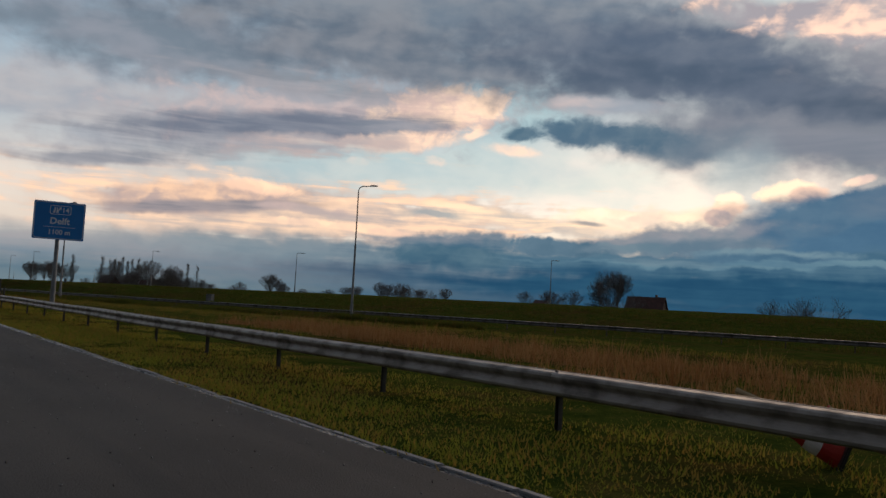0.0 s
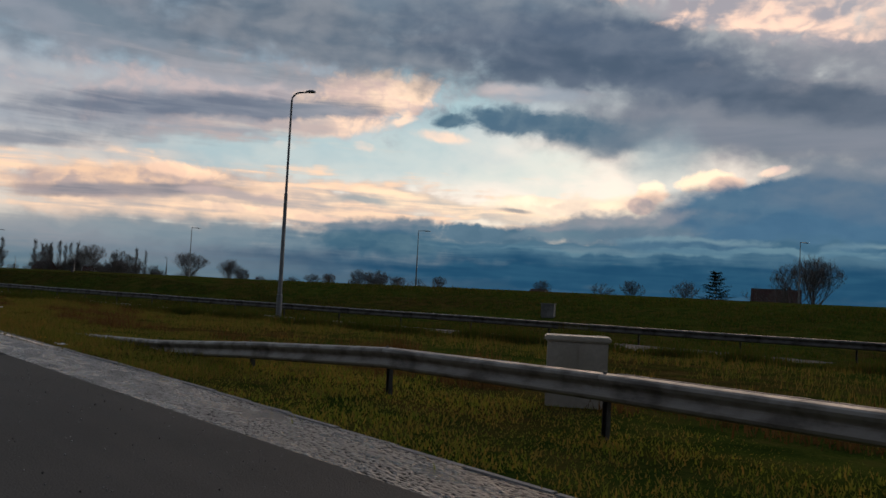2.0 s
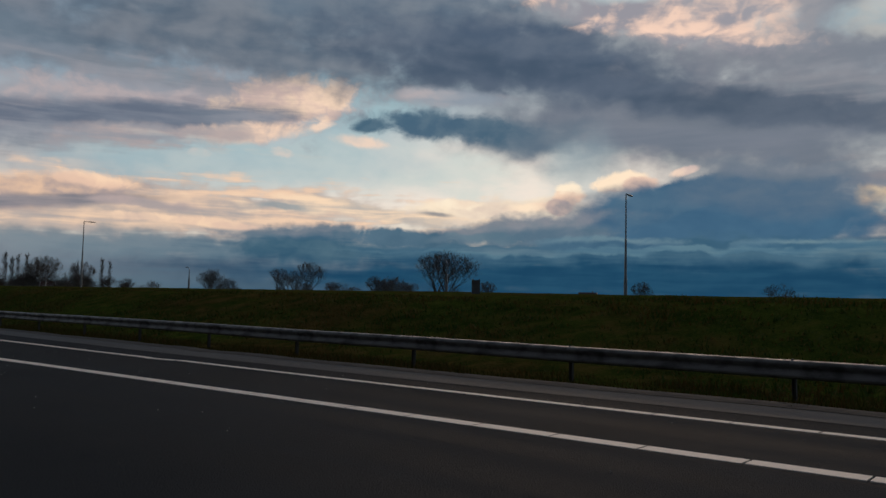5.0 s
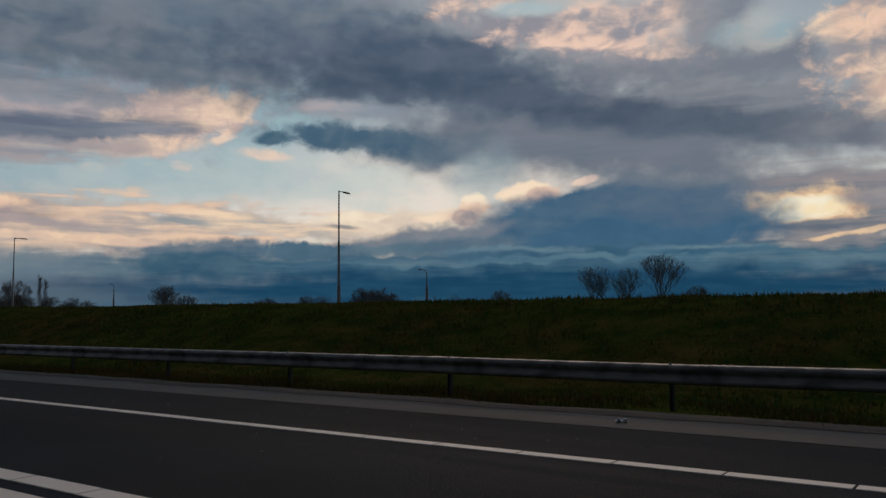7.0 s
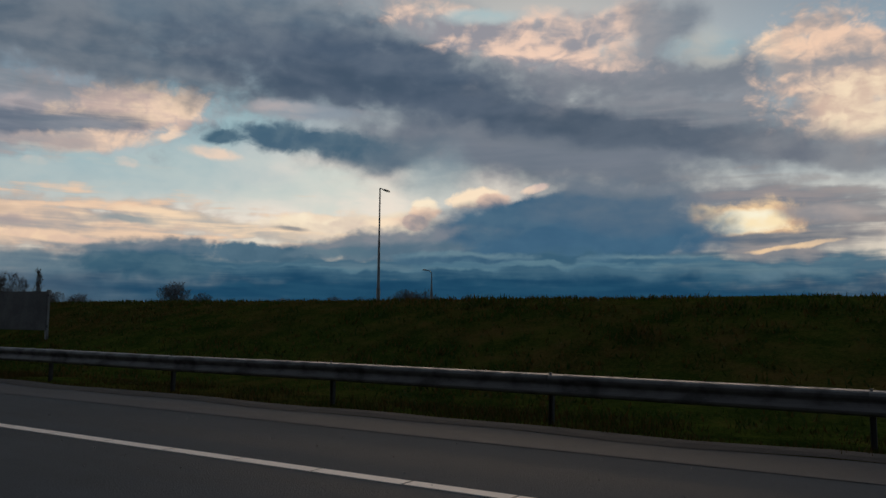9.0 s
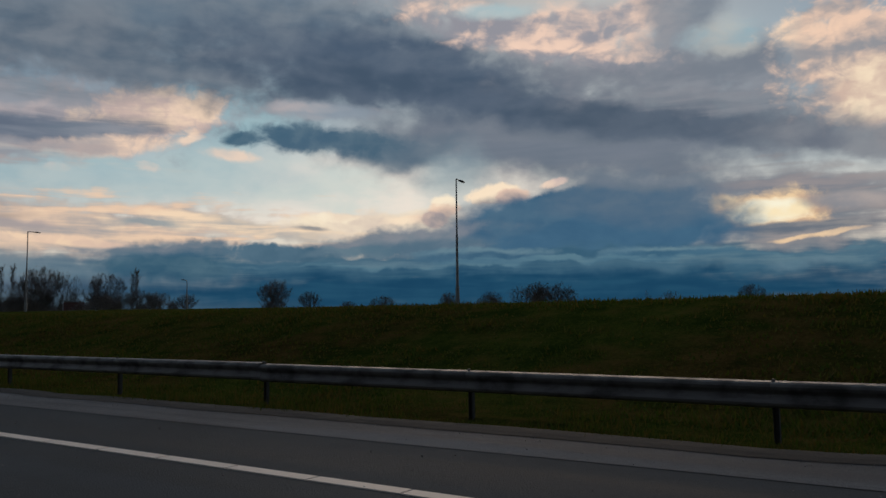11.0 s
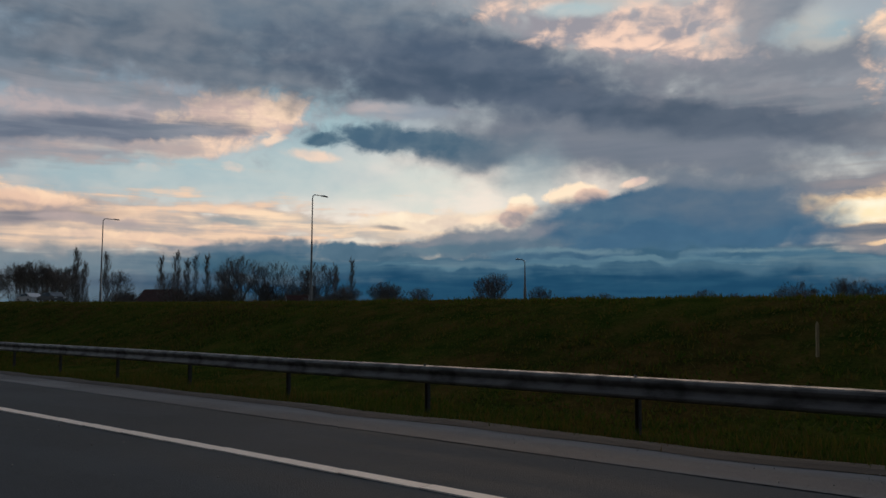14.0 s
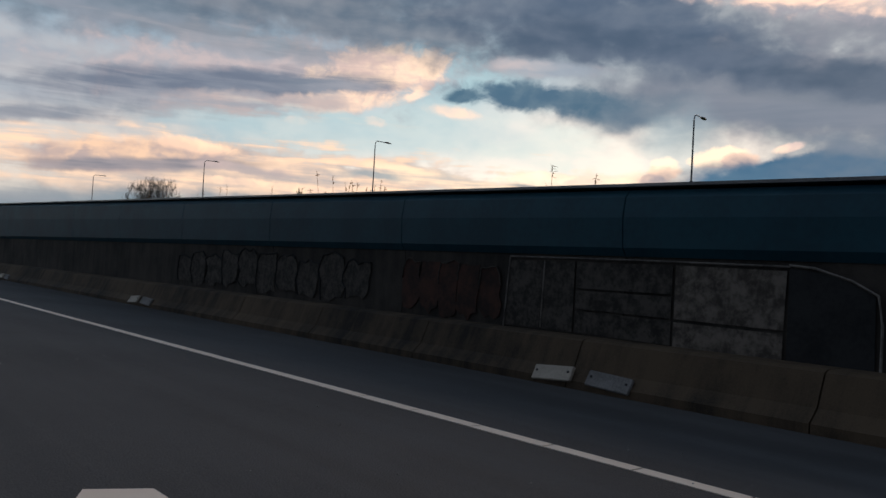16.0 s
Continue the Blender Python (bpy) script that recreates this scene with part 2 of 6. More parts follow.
cloud(-49.3, 10.9, 1.8, 0.36, -7, (246, 214, 190), (214, 199, 188), amount=0.8, soft=0.5, fray=1.2, rough=0.25, knobs=0.38)
cloud(-43.1, 14.1, 3.8, 0.55, 0, (176, 170, 172), (142, 152, 164), amount=0.85, soft=0.5, fray=1.0, rough=0.4)
cloud(-44.3, 14.3, 2.0, 0.24, 0, (206, 185, 180), (171, 170, 174), amount=0.5, soft=0.7, fray=1.2, rough=0.4)
cloud(-43.9, 12.2, 5.6, 0.95, -2, (62, 93, 116), (86, 110, 127), amount=0.95, soft=0.36, fray=0.6, rough=0.3, knobs=0.32, light=-0.4)
cloud(-48.8, 12.1, 1.3, 0.51, 8, (70, 100, 120), (91, 116, 132), amount=1.0, soft=0.3, fray=0.5, rough=0.2, knobs=0.29)
cloud(-38.6, 11.4, 3.6, 0.95, -4, (70, 98, 118), (93, 112, 128), amount=0.85, soft=0.6, fray=0.7, rough=0.3)
cloud(-36.0, 11.3, 2.6, 0.7, 24, (84, 104, 122), (112, 124, 136), amount=0.75, soft=0.7, fray=0.8, rough=0.3)
cloud(-33.9, 9.3, 1.7, 1.98, -10, (167, 186, 188), (142, 162, 172), amount=0.5, soft=0.8, fray=0.4)
cloud(-40.3, 6.5, 8.7, 0.79, 3, (250, 230, 202), (216, 195, 180), amount=0.95, soft=0.4, fray=0.8)
cloud(-48.1, 6.0, 7.9, 0.63, -3, (248, 218, 186), (180, 174, 168), amount=0.9, soft=0.45, fray=1.1, grain="streak", lumps=1.2)
cloud(-42.3, 6.9, 1.7, 0.32, 0, (255, 238, 210), (240, 216, 192), amount=0.9, soft=0.4, fray=0.8, rough=0.3, knobs=0.38)
cloud(-37.1, 6.7, 1.6, 0.36, 3, (255, 230, 200), (238, 206, 182), amount=0.9, soft=0.35, fray=0.8, rough=0.3, knobs=0.42)
cloud(-54.7, 6.3, 1.8, 0.28, -4, (133, 144, 152), (161, 168, 168), amount=0.9, soft=0.4, fray=0.8, rough=0.3)
cloud(-57.3, 4.7, 2.0, 0.36, 0, (125, 132, 142), (171, 164, 160), amount=0.9, soft=0.4, fray=0.9, rough=0.3, knobs=0.34)
cloud(-59.0, 5.0, 3.2, 0.28, -3, (250, 216, 182), (226, 193, 172), amount=0.9, soft=0.4, fray=1.0, rough=0.3, knobs=0.38)
cloud(-63.6, 5.1, 2.4, 0.24, 0, (248, 214, 182), (220, 191, 172), amount=0.8, soft=0.4, fray=1.0, rough=0.3, knobs=0.34)
cloud(-64.0, 6.0, 3.2, 0.36, -2, (159, 152, 154), (190, 169, 164), amount=0.85, soft=0.4, fray=0.9, rough=0.4)
cloud(-44.1, 6.1, 1.2, 0.16, -3, (114, 122, 132), (142, 142, 148), amount=0.75, soft=0.5, fray=0.9, rough=0.2)
cloud(-34.8, 7.6, 1.0, 0.75, 0, (255, 236, 208), (240, 204, 178), soft=0.2, fray=0.4, rough=0.2, knobs=0.38, light=0.8)
cloud(-35.5, 6.7, 0.8, 0.55, 0, (244, 210, 184), (206, 179, 168), soft=0.2, fray=0.4, rough=0.2, knobs=0.38)
cloud(-31.4, 8.4, 1.9, 0.71, 6, (255, 230, 200), (232, 199, 176), soft=0.2, fray=0.4, rough=0.2, knobs=0.38, light=0.7)
cloud(-30.0, 8.2, 1.3, 0.55, 0, (236, 202, 180), (178, 172, 168), soft=0.2, fray=0.4, rough=0.2, knobs=0.34)
cloud(-27.1, 9.1, 1.0, 0.28, 14, (250, 220, 196), (210, 187, 180), soft=0.25, fray=0.4, rough=0.2, knobs=0.34)
cloud(-25.0, 5.9, 10.4, 2.53, 0, (60, 95, 123), (70, 105, 131), amount=1.0, soft=0.22, fray=0.3, rough=0.6)
cloud(-28.5, 7.0, 5.3, 1.15, 16, (62, 96, 123), (77, 107, 130), amount=1.0, soft=0.18, fray=0.25, rough=0.2, knobs=0.25)
cloud(-25.0, 7.9, 3.2, 0.95, 10, (70, 101, 126), (86, 110, 131), amount=1.0, soft=0.3, fray=0.3, rough=0.2, knobs=0.21)
cloud(-21.2, 7.9, 5.5, 1.50, -4, (76, 103, 127), (93, 112, 130), amount=0.95, soft=0.5, fray=0.4)
cloud(-20.8, 8.9, 4.7, 0.55, -4, (106, 118, 130), (121, 128, 140), amount=0.7, soft=0.6, fray=0.7)
cloud(-39.1, 5.3, 7.1, 0.79, 6, (127, 132, 142), (104, 120, 134), amount=0.95, soft=0.4, fray=0.7, knobs=0.21)
cloud(-53.2, 4.3, 4.6, 0.60, 0, (116, 126, 138), (92, 112, 128), amount=0.95, soft=0.4, fray=0.6, knobs=0.3)
cloud(-69.4, 2.2, 16.6, 1.5, 0, (142, 144, 150), (118, 130, 140), amount=0.9, soft=0.6, fray=0.8, grain="streak")
cloud(-59.0, 3.2, 15.0, 0.95, 0, (118, 134, 144), (98, 120, 134), amount=0.9, soft=0.5, fray=0.7, grain="streak")
cloud(-28.5, 3.4, 30.0, 1.34, 0, (56, 92, 116), (73, 105, 124), amount=1.0, soft=0.3, fray=0.5, grain="streak")
cloud(-36.4, 4.75, 5.0, 0.6, 3, (104, 121, 136), (84, 109, 127), amount=1.0, soft=0.4, fray=0.5, rough=0.4, knobs=0.3)
cloud(-32.4, 4.3, 4.7, 0.40, 0, (108, 134, 146), (91, 122, 140), amount=0.9, soft=0.35, fray=0.7, rough=0.3, knobs=0.38)
cloud(-32.4, 4.0, 4.7, 0.36, 0, (58, 92, 117), (74, 106, 128), amount=1.0, soft=0.35, fray=0.7, rough=0.3, knobs=0.38)
cloud(-19.9, 4.2, 4.3, 0.36, 0, (110, 136, 146), (91, 122, 140), amount=0.9, soft=0.35, fray=0.7, rough=0.3, knobs=0.38)
cloud(-19.9, 4.0, 4.3, 0.32, 0, (60, 96, 120), (74, 108, 130), amount=1.0, soft=0.35, fray=0.7, rough=0.3, knobs=0.38)
cloud(-46.4, 4.4, 3.6, 0.67, 0, (68, 98, 118), (85, 112, 130), amount=1.0, soft=0.25, fray=0.6, rough=0.3, knobs=0.38)
cloud(-53.3, 3.4, 4.3, 0.71, 0, (58, 92, 113), (79, 108, 124), amount=0.95, soft=0.4, fray=0.7, rough=0.4, knobs=0.25)
cloud(-27.0, 3.8, 16.6, 0.24, 1, (98, 130, 144), (72, 108, 130), amount=0.8, soft=0.5, fray=1.1, grain="streak")
cloud(-38.8, 3.7, 3.6, 0.24, -2, (98, 124, 138), (76, 106, 126), amount=0.8, soft=0.5, fray=1.0, grain="streak", rough=0.4)
cloud(-13.3, 3.5, 7.9, 0.55, 0, (102, 128, 140), (60, 98, 122), amount=0.8, soft=0.6, fray=1.1, grain="streak")
cloud(-10.9, 3.1, 1.8, 0.40, 6, (115, 138, 150), (91, 120, 136), amount=0.8, soft=0.5, fray=0.8, rough=0.3)
cloud(-30.5, 1.7, 36.0, 1.34, 0, (27, 67, 95), (37, 78, 104), amount=1.0, soft=0.5, fray=0.3, grain="streak")
cloud(-33.0, 0.0, 40.0, 1.1, 0, (29, 69, 96), (39, 79, 105), amount=1.0, soft=0.5, fray=0.2, grain="streak")
cloud(-80.0, -0.1, 23.0, 1.58, 0, (98, 118, 128), (83, 108, 122), amount=0.9, soft=0.7, fray=0.4, grain="streak")
cloud(-42.7, 4.6, 2.4, 0.40, 0, (93, 116, 132), (114, 134, 144), amount=0.8, soft=0.4, fray=0.8, knobs=0.25)
cloud(-40.3, 4.7, 2.4, 0.28, 0, (112, 132, 142), (87, 114, 130), amount=0.7, soft=0.5, fray=0.9)
# unseen cover overhead and behind the road, toned to set the light on ground and rails
overhead = N.ramp01(el, 28.0, 50.0)
state["c"] = N.mix(overhead, state["c"], N.mix(N.ramp01(soft_tone, 0.35, 0.65), lin(106, 123, 144), lin(126, 141, 158)))
behind = N.ramp01(N.math("ABSOLUTE", N.math("ADD", az, 38.0)), 55.0, 110.0)
state["c"] = N.mix(behind, state["c"], N.mix(N.ramp01(soft_tone, 0.35, 0.65), lin(64, 72, 84), lin(86, 92, 102)))
out = N.add("ShaderNodeOutputWorld")
bg = N.add("ShaderNodeBackground")
bg.inputs[1].default_value = 1.0
wt.links.new(state["c"], bg.inputs[0])
wt.links.new(bg.outputs[0], out.inputs[0])

sun_data = bpy.data.lights.new("low_sun", "SUN")
sun_data.energy, sun_data.angle, sun_data.color = 0.6, radians(40), (1.0, 0.72, 0.50)
sun = new("low_sun", sun_data)
sun.matrix_world = look((-30, 60, 25), (0, 0, 0))


# ---- materials ----
def shader(name, rough=0.8, metal=0.0, gloss=0.5):
    m = bpy.data.materials.new(name)
    m.use_nodes = True
    n = Nodes(m.node_tree)
    b = m.node_tree.nodes["Principled BSDF"]
    b.inputs["Roughness"].default_value, b.inputs["Metallic"].default_value = rough, metal
    b.inputs["Specular IOR Level"].default_value = gloss
    place = n.add("ShaderNodeTexCoord").outputs["Object"]
    return m, n, b, place


def bump(n, b, height, strength=0.4, distance=0.02):
    node = n.add("ShaderNodeBump")
    node.inputs["Strength"].default_value, node.inputs["Distance"].default_value = strength, distance
    n.plug(node.inputs["Height"], height)
    n.tree.links.new(node.outputs[0], b.inputs["Normal"])


def plain(name, one, two, rough=0.7, metal=0.0, scale=3.0, fine=40.0, relief=0.15, rough2=None):
    """Two tones at two scales of noise, with a fine relief."""
    m, n, b, p = shader(name, rough, metal)
    large, small = n.noise(p, scale, 4.0), n.noise(p, fine, 3.0, 0.6)
    f = n.math("ADD", n.math("MULTIPLY", large, 0.65), n.math("MULTIPLY", small, 0.35))
    n.plug(b.inputs["Base Color"], n.mix(n.ramp01(f, 0.36, 0.64), one + (1,), two + (1,)))
    if rough2 is not None:
        n.plug(b.inputs["Roughness"], n.math("ADD", n.math("MULTIPLY", n.ramp01(large, 0.35, 0.65), rough2 - rough), rough))
    bump(n, b, small, relief, 0.01)
    return m


def asphalt_material(name, one, two, gloss):
    m, n, b, p = shader(name, 0.75, 0.0, gloss)
    sp = n.add("ShaderNodeSeparateXYZ")
    n.plug(sp.inputs[0], p)
    along = n.xyz(n.math("MULTIPLY", sp.outputs[0], 0.04), sp.outputs[1], 0.0)
    lanes = n.noise(along, 1.1, 4.0)
    patch = n.noise(p, 0.25, 4.0)
    stone = n.noise(p, 90.0, 2.0, 0.7)
    f = n.math("ADD", n.math("MULTIPLY", lanes, 0.45), n.math("ADD", n.math("MULTIPLY", patch, 0.2), n.math("MULTIPLY", stone, 0.35)))
    n.plug(b.inputs["Base Color"], n.mix(n.ramp01(f, 0.42, 0.58), one + (1,), two + (1,)))
    n.plug(b.inputs["Roughness"], n.math("ADD", 0.72, n.math("MULTIPLY", n.ramp01(lanes, 0.3, 0.7), 0.2)))
    grit = n.add("ShaderNodeTexVoronoi")
    n.plug(grit.inputs["Vector"], p)
    grit.inputs["Scale"].default_value = 55.0
    bump(n, b, n.math("ADD", stone, grit.outputs[0]), 0.6, 0.008)
    return m


def wet_material(name, one, two, gloss, dry, dull):
    """Worn blocks and gravel under a film of rain water."""
    m, n, b, p = shader(name, 0.3, 0.0, gloss)
    sp = n.add("ShaderNodeSeparateXYZ")
    n.plug(sp.inputs[0], p)
    stretched = n.xyz(n.math("MULTIPLY", sp.outputs[0], 0.35), sp.outputs[1], 0.0)
    pool = n.noise(stretched, 2.6, 7.0, 0.7)
    rubble = n.noise(p, 26.0, 4.0, 0.65)
    ripple = n.add("ShaderNodeTexVoronoi")
    n.plug(ripple.inputs["Vector"], n.xyz(n.math("MULTIPLY", sp.outputs[0], 11.0), n.math("MULTIPLY", n.math("ADD", sp.outputs[1], n.math("MULTIPLY", sp.outputs[0], 0.15)), 30.0), 0.0))
    ripple.inputs["Scale"].default_value = 1.0
    n.plug(b.inputs["Base Color"], n.mix(n.ramp01(rubble, 0.35, 0.65), one + (1,), two + (1,)))
    wet = n.ramp01(pool, 0.42, 0.66)
    n.plug(b.inputs["Roughness"], n.math("SUBTRACT", dry, n.math("MULTIPLY", wet, dull)))
    high = n.math("ADD", n.math("MULTIPLY", rubble, 0.5), n.math("MULTIPLY", ripple.outputs[0], 0.6))
    n.plug(b.inputs["Specular IOR Level"], n.math("MULTIPLY", n.ramp01(n.math("ADD", ripple.outputs[0], n.math("MULTIPLY", n.math("SUBTRACT", pool, 0.5), 0.5)), 0.22, 0.52), gloss))
    bump(n, b, n.math("MULTIPLY", high, n.math("SUBTRACT", 1.0, n.math("MULTIPLY", wet, 0.25))), 1.0, 0.05)
    return m


def turf_material():
    m, n, b, p = shader("turf", 1.0, 0.0, 0.0)
    sp = n.add("ShaderNodeSeparateXYZ")
    n.plug(sp.inputs[0], p)
    large = n.noise(p, 0.12, 5.0, 0.6)
    mid = n.noise(p, 1.1, 5.0, 0.62)
    small = n.noise(p, 14.0, 4.0, 0.7)
    fine = n.noise(p, 38.0, 3.0, 0.7)
    tuft = n.math("ADD", n.math("MULTIPLY", mid, 0.45), n.math("ADD", n.math("MULTIPLY", small, 0.3), n.math("MULTIPLY", fine, 0.25)))
    green = n.mix(n.ramp01(tuft, 0.38, 0.62), (0.022, 0.040, 0.007, 1), (0.085, 0.105, 0.018, 1))
    dead = n.mix(n.ramp01(tuft, 0.38, 0.62), (0.034, 0.024, 0.008, 1), (0.115, 0.078, 0.024, 1))
    f = n.math("ADD", n.math("MULTIPLY", large, 0.6), n.math("MULTIPLY", mid, 0.4))
    n.plug(b.inputs["Base Color"], n.mix(n.ramp01(f, 0.44, 0.62), green, dead))
    bump(n, b, n.math("ADD", n.math("MULTIPLY", small, 0.6), mid), 0.9, 0.12)
    return m


def blade_material(name, one, two, three, thinness=0.45):
    """Thin leaves that let some light through."""
    m, n, b, p = shader(name, 0.8, 0.0, 0.08)
    geo = n.add("ShaderNodeNewGeometry")
    island = geo.outputs["Random Per Island"]
    patch = n.math("ADD", n.math("MULTIPLY", n.noise(p, 0.22, 4.0, 0.6), 0.6), n.math("MULTIPLY", n.noise(p, 0.9, 3.0, 0.6), 0.4))
    fresh = n.mix(island, one + (1,), two + (1,))
    f = n.math("ADD", n.math("MULTIPLY", island, 0.45), n.math("MULTIPLY", patch, 0.9))
    tone = n.mix(n.ramp01(f, 0.60, 0.84), fresh, three + (1,))
    n.plug(b.inputs["Base Color"], tone)
    thin = n.add("ShaderNodeBsdfTranslucent")
    n.plug(thin.inputs[0], tone)
    both = n.add("ShaderNodeMixShader")
    both.inputs[0].default_value = thinness
    n.tree.links.new(b.outputs[0], both.inputs[1])
    n.tree.links.new(thin.outputs[0], both.inputs[2])
    n.tree.links.new(both.outputs[0], n.tree.nodes["Material Output"].inputs[0])
    return m


def steel_material(name, one, two):
    m, n, b, p = shader(name, 0.5, 0.4)
    sp = n.add("ShaderNodeSeparateXYZ")
    n.plug(sp.inputs[0], p)
    run = n.noise(n.xyz(n.math("MULTIPLY", sp.outputs[0], 1.6), 0.0, n.math("MULTIPLY", sp.outputs[2], 5.0)), 1.0, 5.0, 0.6)
    cloudy = n.noise(p, 3.0, 5.0, 0.6)
    low = n.ramp01(n.math("ADD", n.math("MULTIPLY", run, 0.6), n.math("MULTIPLY", cloudy, 0.5)), 0.48, 0.72)
    n.plug(b.inputs["Base Color"], n.mix(low, one + (1,), two + (1,)))
    n.plug(b.inputs["Metallic"], n.math("SUBTRACT", 0.35, n.math("MULTIPLY", low, 0.2)))
    n.plug(b.inputs["Roughness"], n.math("ADD", 0.5, n.math("MULTIPLY", low, 0.25)))
    bump(n, b, cloudy, 0.1, 0.01)
    return m


def paint_material():
    m, n, b, p = shader("road_paint", 0.6)
    wear = n.noise(p, 7.0, 6.0, 0.7)
    sun_tint = n.noise(p, 0.8, 4.0)
    # Warm evening light is tinted into the white; the grey spots are wear.
    tone = n.mix(n.ramp01(sun_tint, 0.3, 0.7), (0.88, 0.73, 0.60, 1), (0.95, 0.82, 0.70, 1))
    n.plug(b.inputs["Base Color"], n.mix(n.ramp01(wear, 0.66, 0.76), tone, (0.16, 0.15, 0.145, 1)))
    bump(n, b, wear, 0.2, 0.004)
    return m


def wall_material(name, one, two, patches=0.9):
    m, n, b, p = shader(name, 0.9)
    sp = n.add("ShaderNodeSeparateXYZ")
    n.plug(sp.inputs[0], p)
    drip = n.noise(n.xyz(n.math("MULTIPLY", sp.outputs[0], 3.0), 0.0, n.math("MULTIPLY", sp.outputs[2], 0.5)), 1.0, 6.0, 0.65)
    cloudy = n.noise(p, patches, 6.0, 0.65)
    grit = n.noise(p, 40.0, 3.0, 0.6)
    f = n.math("ADD", n.math("MULTIPLY", drip, 0.35), n.math("ADD", n.math("MULTIPLY", cloudy, 0.5), n.math("MULTIPLY", grit, 0.15)))
    n.plug(b.inputs["Base Color"], n.mix(n.ramp01(f, 0.36, 0.62), one + (1,), two + (1,)))
    bump(n, b, grit, 0.4, 0.01)
    return m


ASPHALT, FRESH = asphalt_material("asphalt", (0.046, 0.043, 0.039), (0.092, 0.085, 0.076), 0.2), asphalt_material("porous_asphalt", (0.0095, 0.0132, 0.0165), (0.0245, 0.031, 0.037), 0.05)
MID = asphalt_material("grey_asphalt", (0.029, 0.039, 0.046), (0.061, 0.075, 0.085), 0.16)
OLD = asphalt_material("pale_asphalt", (0.052, 0.053, 0.056), (0.096, 0.097, 0.101), 0.25)
WET, GRAVEL = wet_material("wet_milled_strip", (0.010, 0.0115, 0.0125), (0.040, 0.043, 0.045), 0.8, 0.40, 0.34), asphalt_material("wet_gravel", (0.034, 0.040, 0.046), (0.150, 0.163, 0.175), 0.6)
DARK_GRAVEL = asphalt_material("dark_wet_gravel", (0.012, 0.0145, 0.017), (0.056, 0.062, 0.068), 0.6)
PALE_STEEL = steel_material("pale_galvanised_steel", (0.35, 0.305, 0.262), (0.14, 0.115, 0.094))
TURF, STEEL, PAINT, CONCRETE = turf_material(), steel_material("dull_steel", (0.165, 0.152, 0.14), (0.055, 0.049, 0.043)), paint_material(), wall_material("stained_concrete", (0.012, 0.011, 0.009), (0.125, 0.088, 0.054), 0.42)
WALL = wall_material("soot_dark_concrete", (0.016, 0.015, 0.014), (0.075, 0.066, 0.056), 0.6)
GRASS = blade_material("grass_blade", (0.036, 0.058, 0.012), (0.085, 0.105, 0.026), (0.135, 0.085, 0.035))
REED = blade_material("dry_reed", (0.30, 0.16, 0.06), (0.50, 0.31, 0.14), (0.24, 0.11, 0.04))
KERB = plain("kerb_concrete", (0.16, 0.155, 0.15), (0.30, 0.29, 0.28), 0.75, scale=2.0, fine=30.0, relief=0.3)
POST_GREY = plain("grey_metal", (0.20, 0.205, 0.21), (0.33, 0.335, 0.34), 0.5, 0.5, scale=1.2, fine=25.0)
DARK = plain("dark_metal", (0.030, 0.031, 0.034), (0.055, 0.055, 0.058), 0.55, 0.3)
BLUE = plain("blue_sheeting", (0.007, 0.20, 0.56), (0.014, 0.235, 0.62), 0.4, scale=0.8, fine=12.0, relief=0.03)
WHITE = plain("white_sheeting", (0.78, 0.79, 0.80), (0.88, 0.88, 0.88), 0.45, scale=1.5, fine=20.0, relief=0.03)
RED = plain("red_sheeting", (0.42, 0.020, 0.018), (0.50, 0.035, 0.028), 0.45, relief=0.03)
YELLOW = plain("orange_sheeting", (0.84, 0.34, 0.006), (0.92, 0.40, 0.012), 0.45, relief=0.03)
BLACK = plain("black_sheeting", (0.012, 0.012, 0.013), (0.025, 0.025, 0.026), 0.5, relief=0.03)
GREEN = plain("green_sheeting", (0.010, 0.085, 0.055), (0.016, 0.115, 0.075), 0.45, relief=0.03)
BARK = plain("bark", (0.050, 0.045, 0.040), (0.10, 0.088, 0.076), 0.95, scale=1.5, fine=9.0, relief=0.6)
TWIG = plain("twigs", (0.12, 0.108, 0.10), (0.20, 0.18, 0.165), 0.95, scale=0.6, fine=4.0, relief=0.1)
BOX = plain("pale_cabinet", (0.42, 0.37, 0.30), (0.56, 0.50, 0.42), 0.6, scale=1.5, fine=18.0)
TEAL = plain("teal_panel", (0.003, 0.052, 0.082), (0.006, 0.078, 0.115), 0.62, scale=0.8, fine=8.0, relief=0.1)
ROOF = plain("roof_tiles", (0.050, 0.020, 0.015), (0.095, 0.036, 0.026), 0.85, scale=1.0, fine=9.0, relief=0.4)
BRICK = plain("brickwork", (0.11, 0.060, 0.045), (0.19, 0.11, 0.080), 0.9, scale=1.0, fine=12.0, relief=0.3)
# Post steel darker than the beams: the shade under the rail is in this tone.
POST_SHADE = plain("shaded_post_steel", (0.040, 0.037, 0.034), (0.085, 0.078, 0.070), 0.7, 0.3, scale=2.0, fine=25.0)
NEEDLE = plain("pine_needles", (0.020, 0.030, 0.018), (0.040, 0.055, 0.030), 0.9, scale=0.6, fine=5.0)
GLASS = plain("dark_glass", (0.010, 0.012, 0.014), (0.018, 0.02, 0.022), 0.08, relief=0.0)
CARPAINT = plain("white_car_paint", (0.60, 0.61, 0.62), (0.70, 0.70, 0.70), 0.25, relief=0.0)
DARKPAINT = plain("dark_car_paint", (0.045, 0.05, 0.06), (0.07, 0.075, 0.085), 0.25, relief=0.0)
RUBBER = plain("rubber", (0.015, 0.015, 0.015), (0.03, 0.03, 0.03), 0.85)
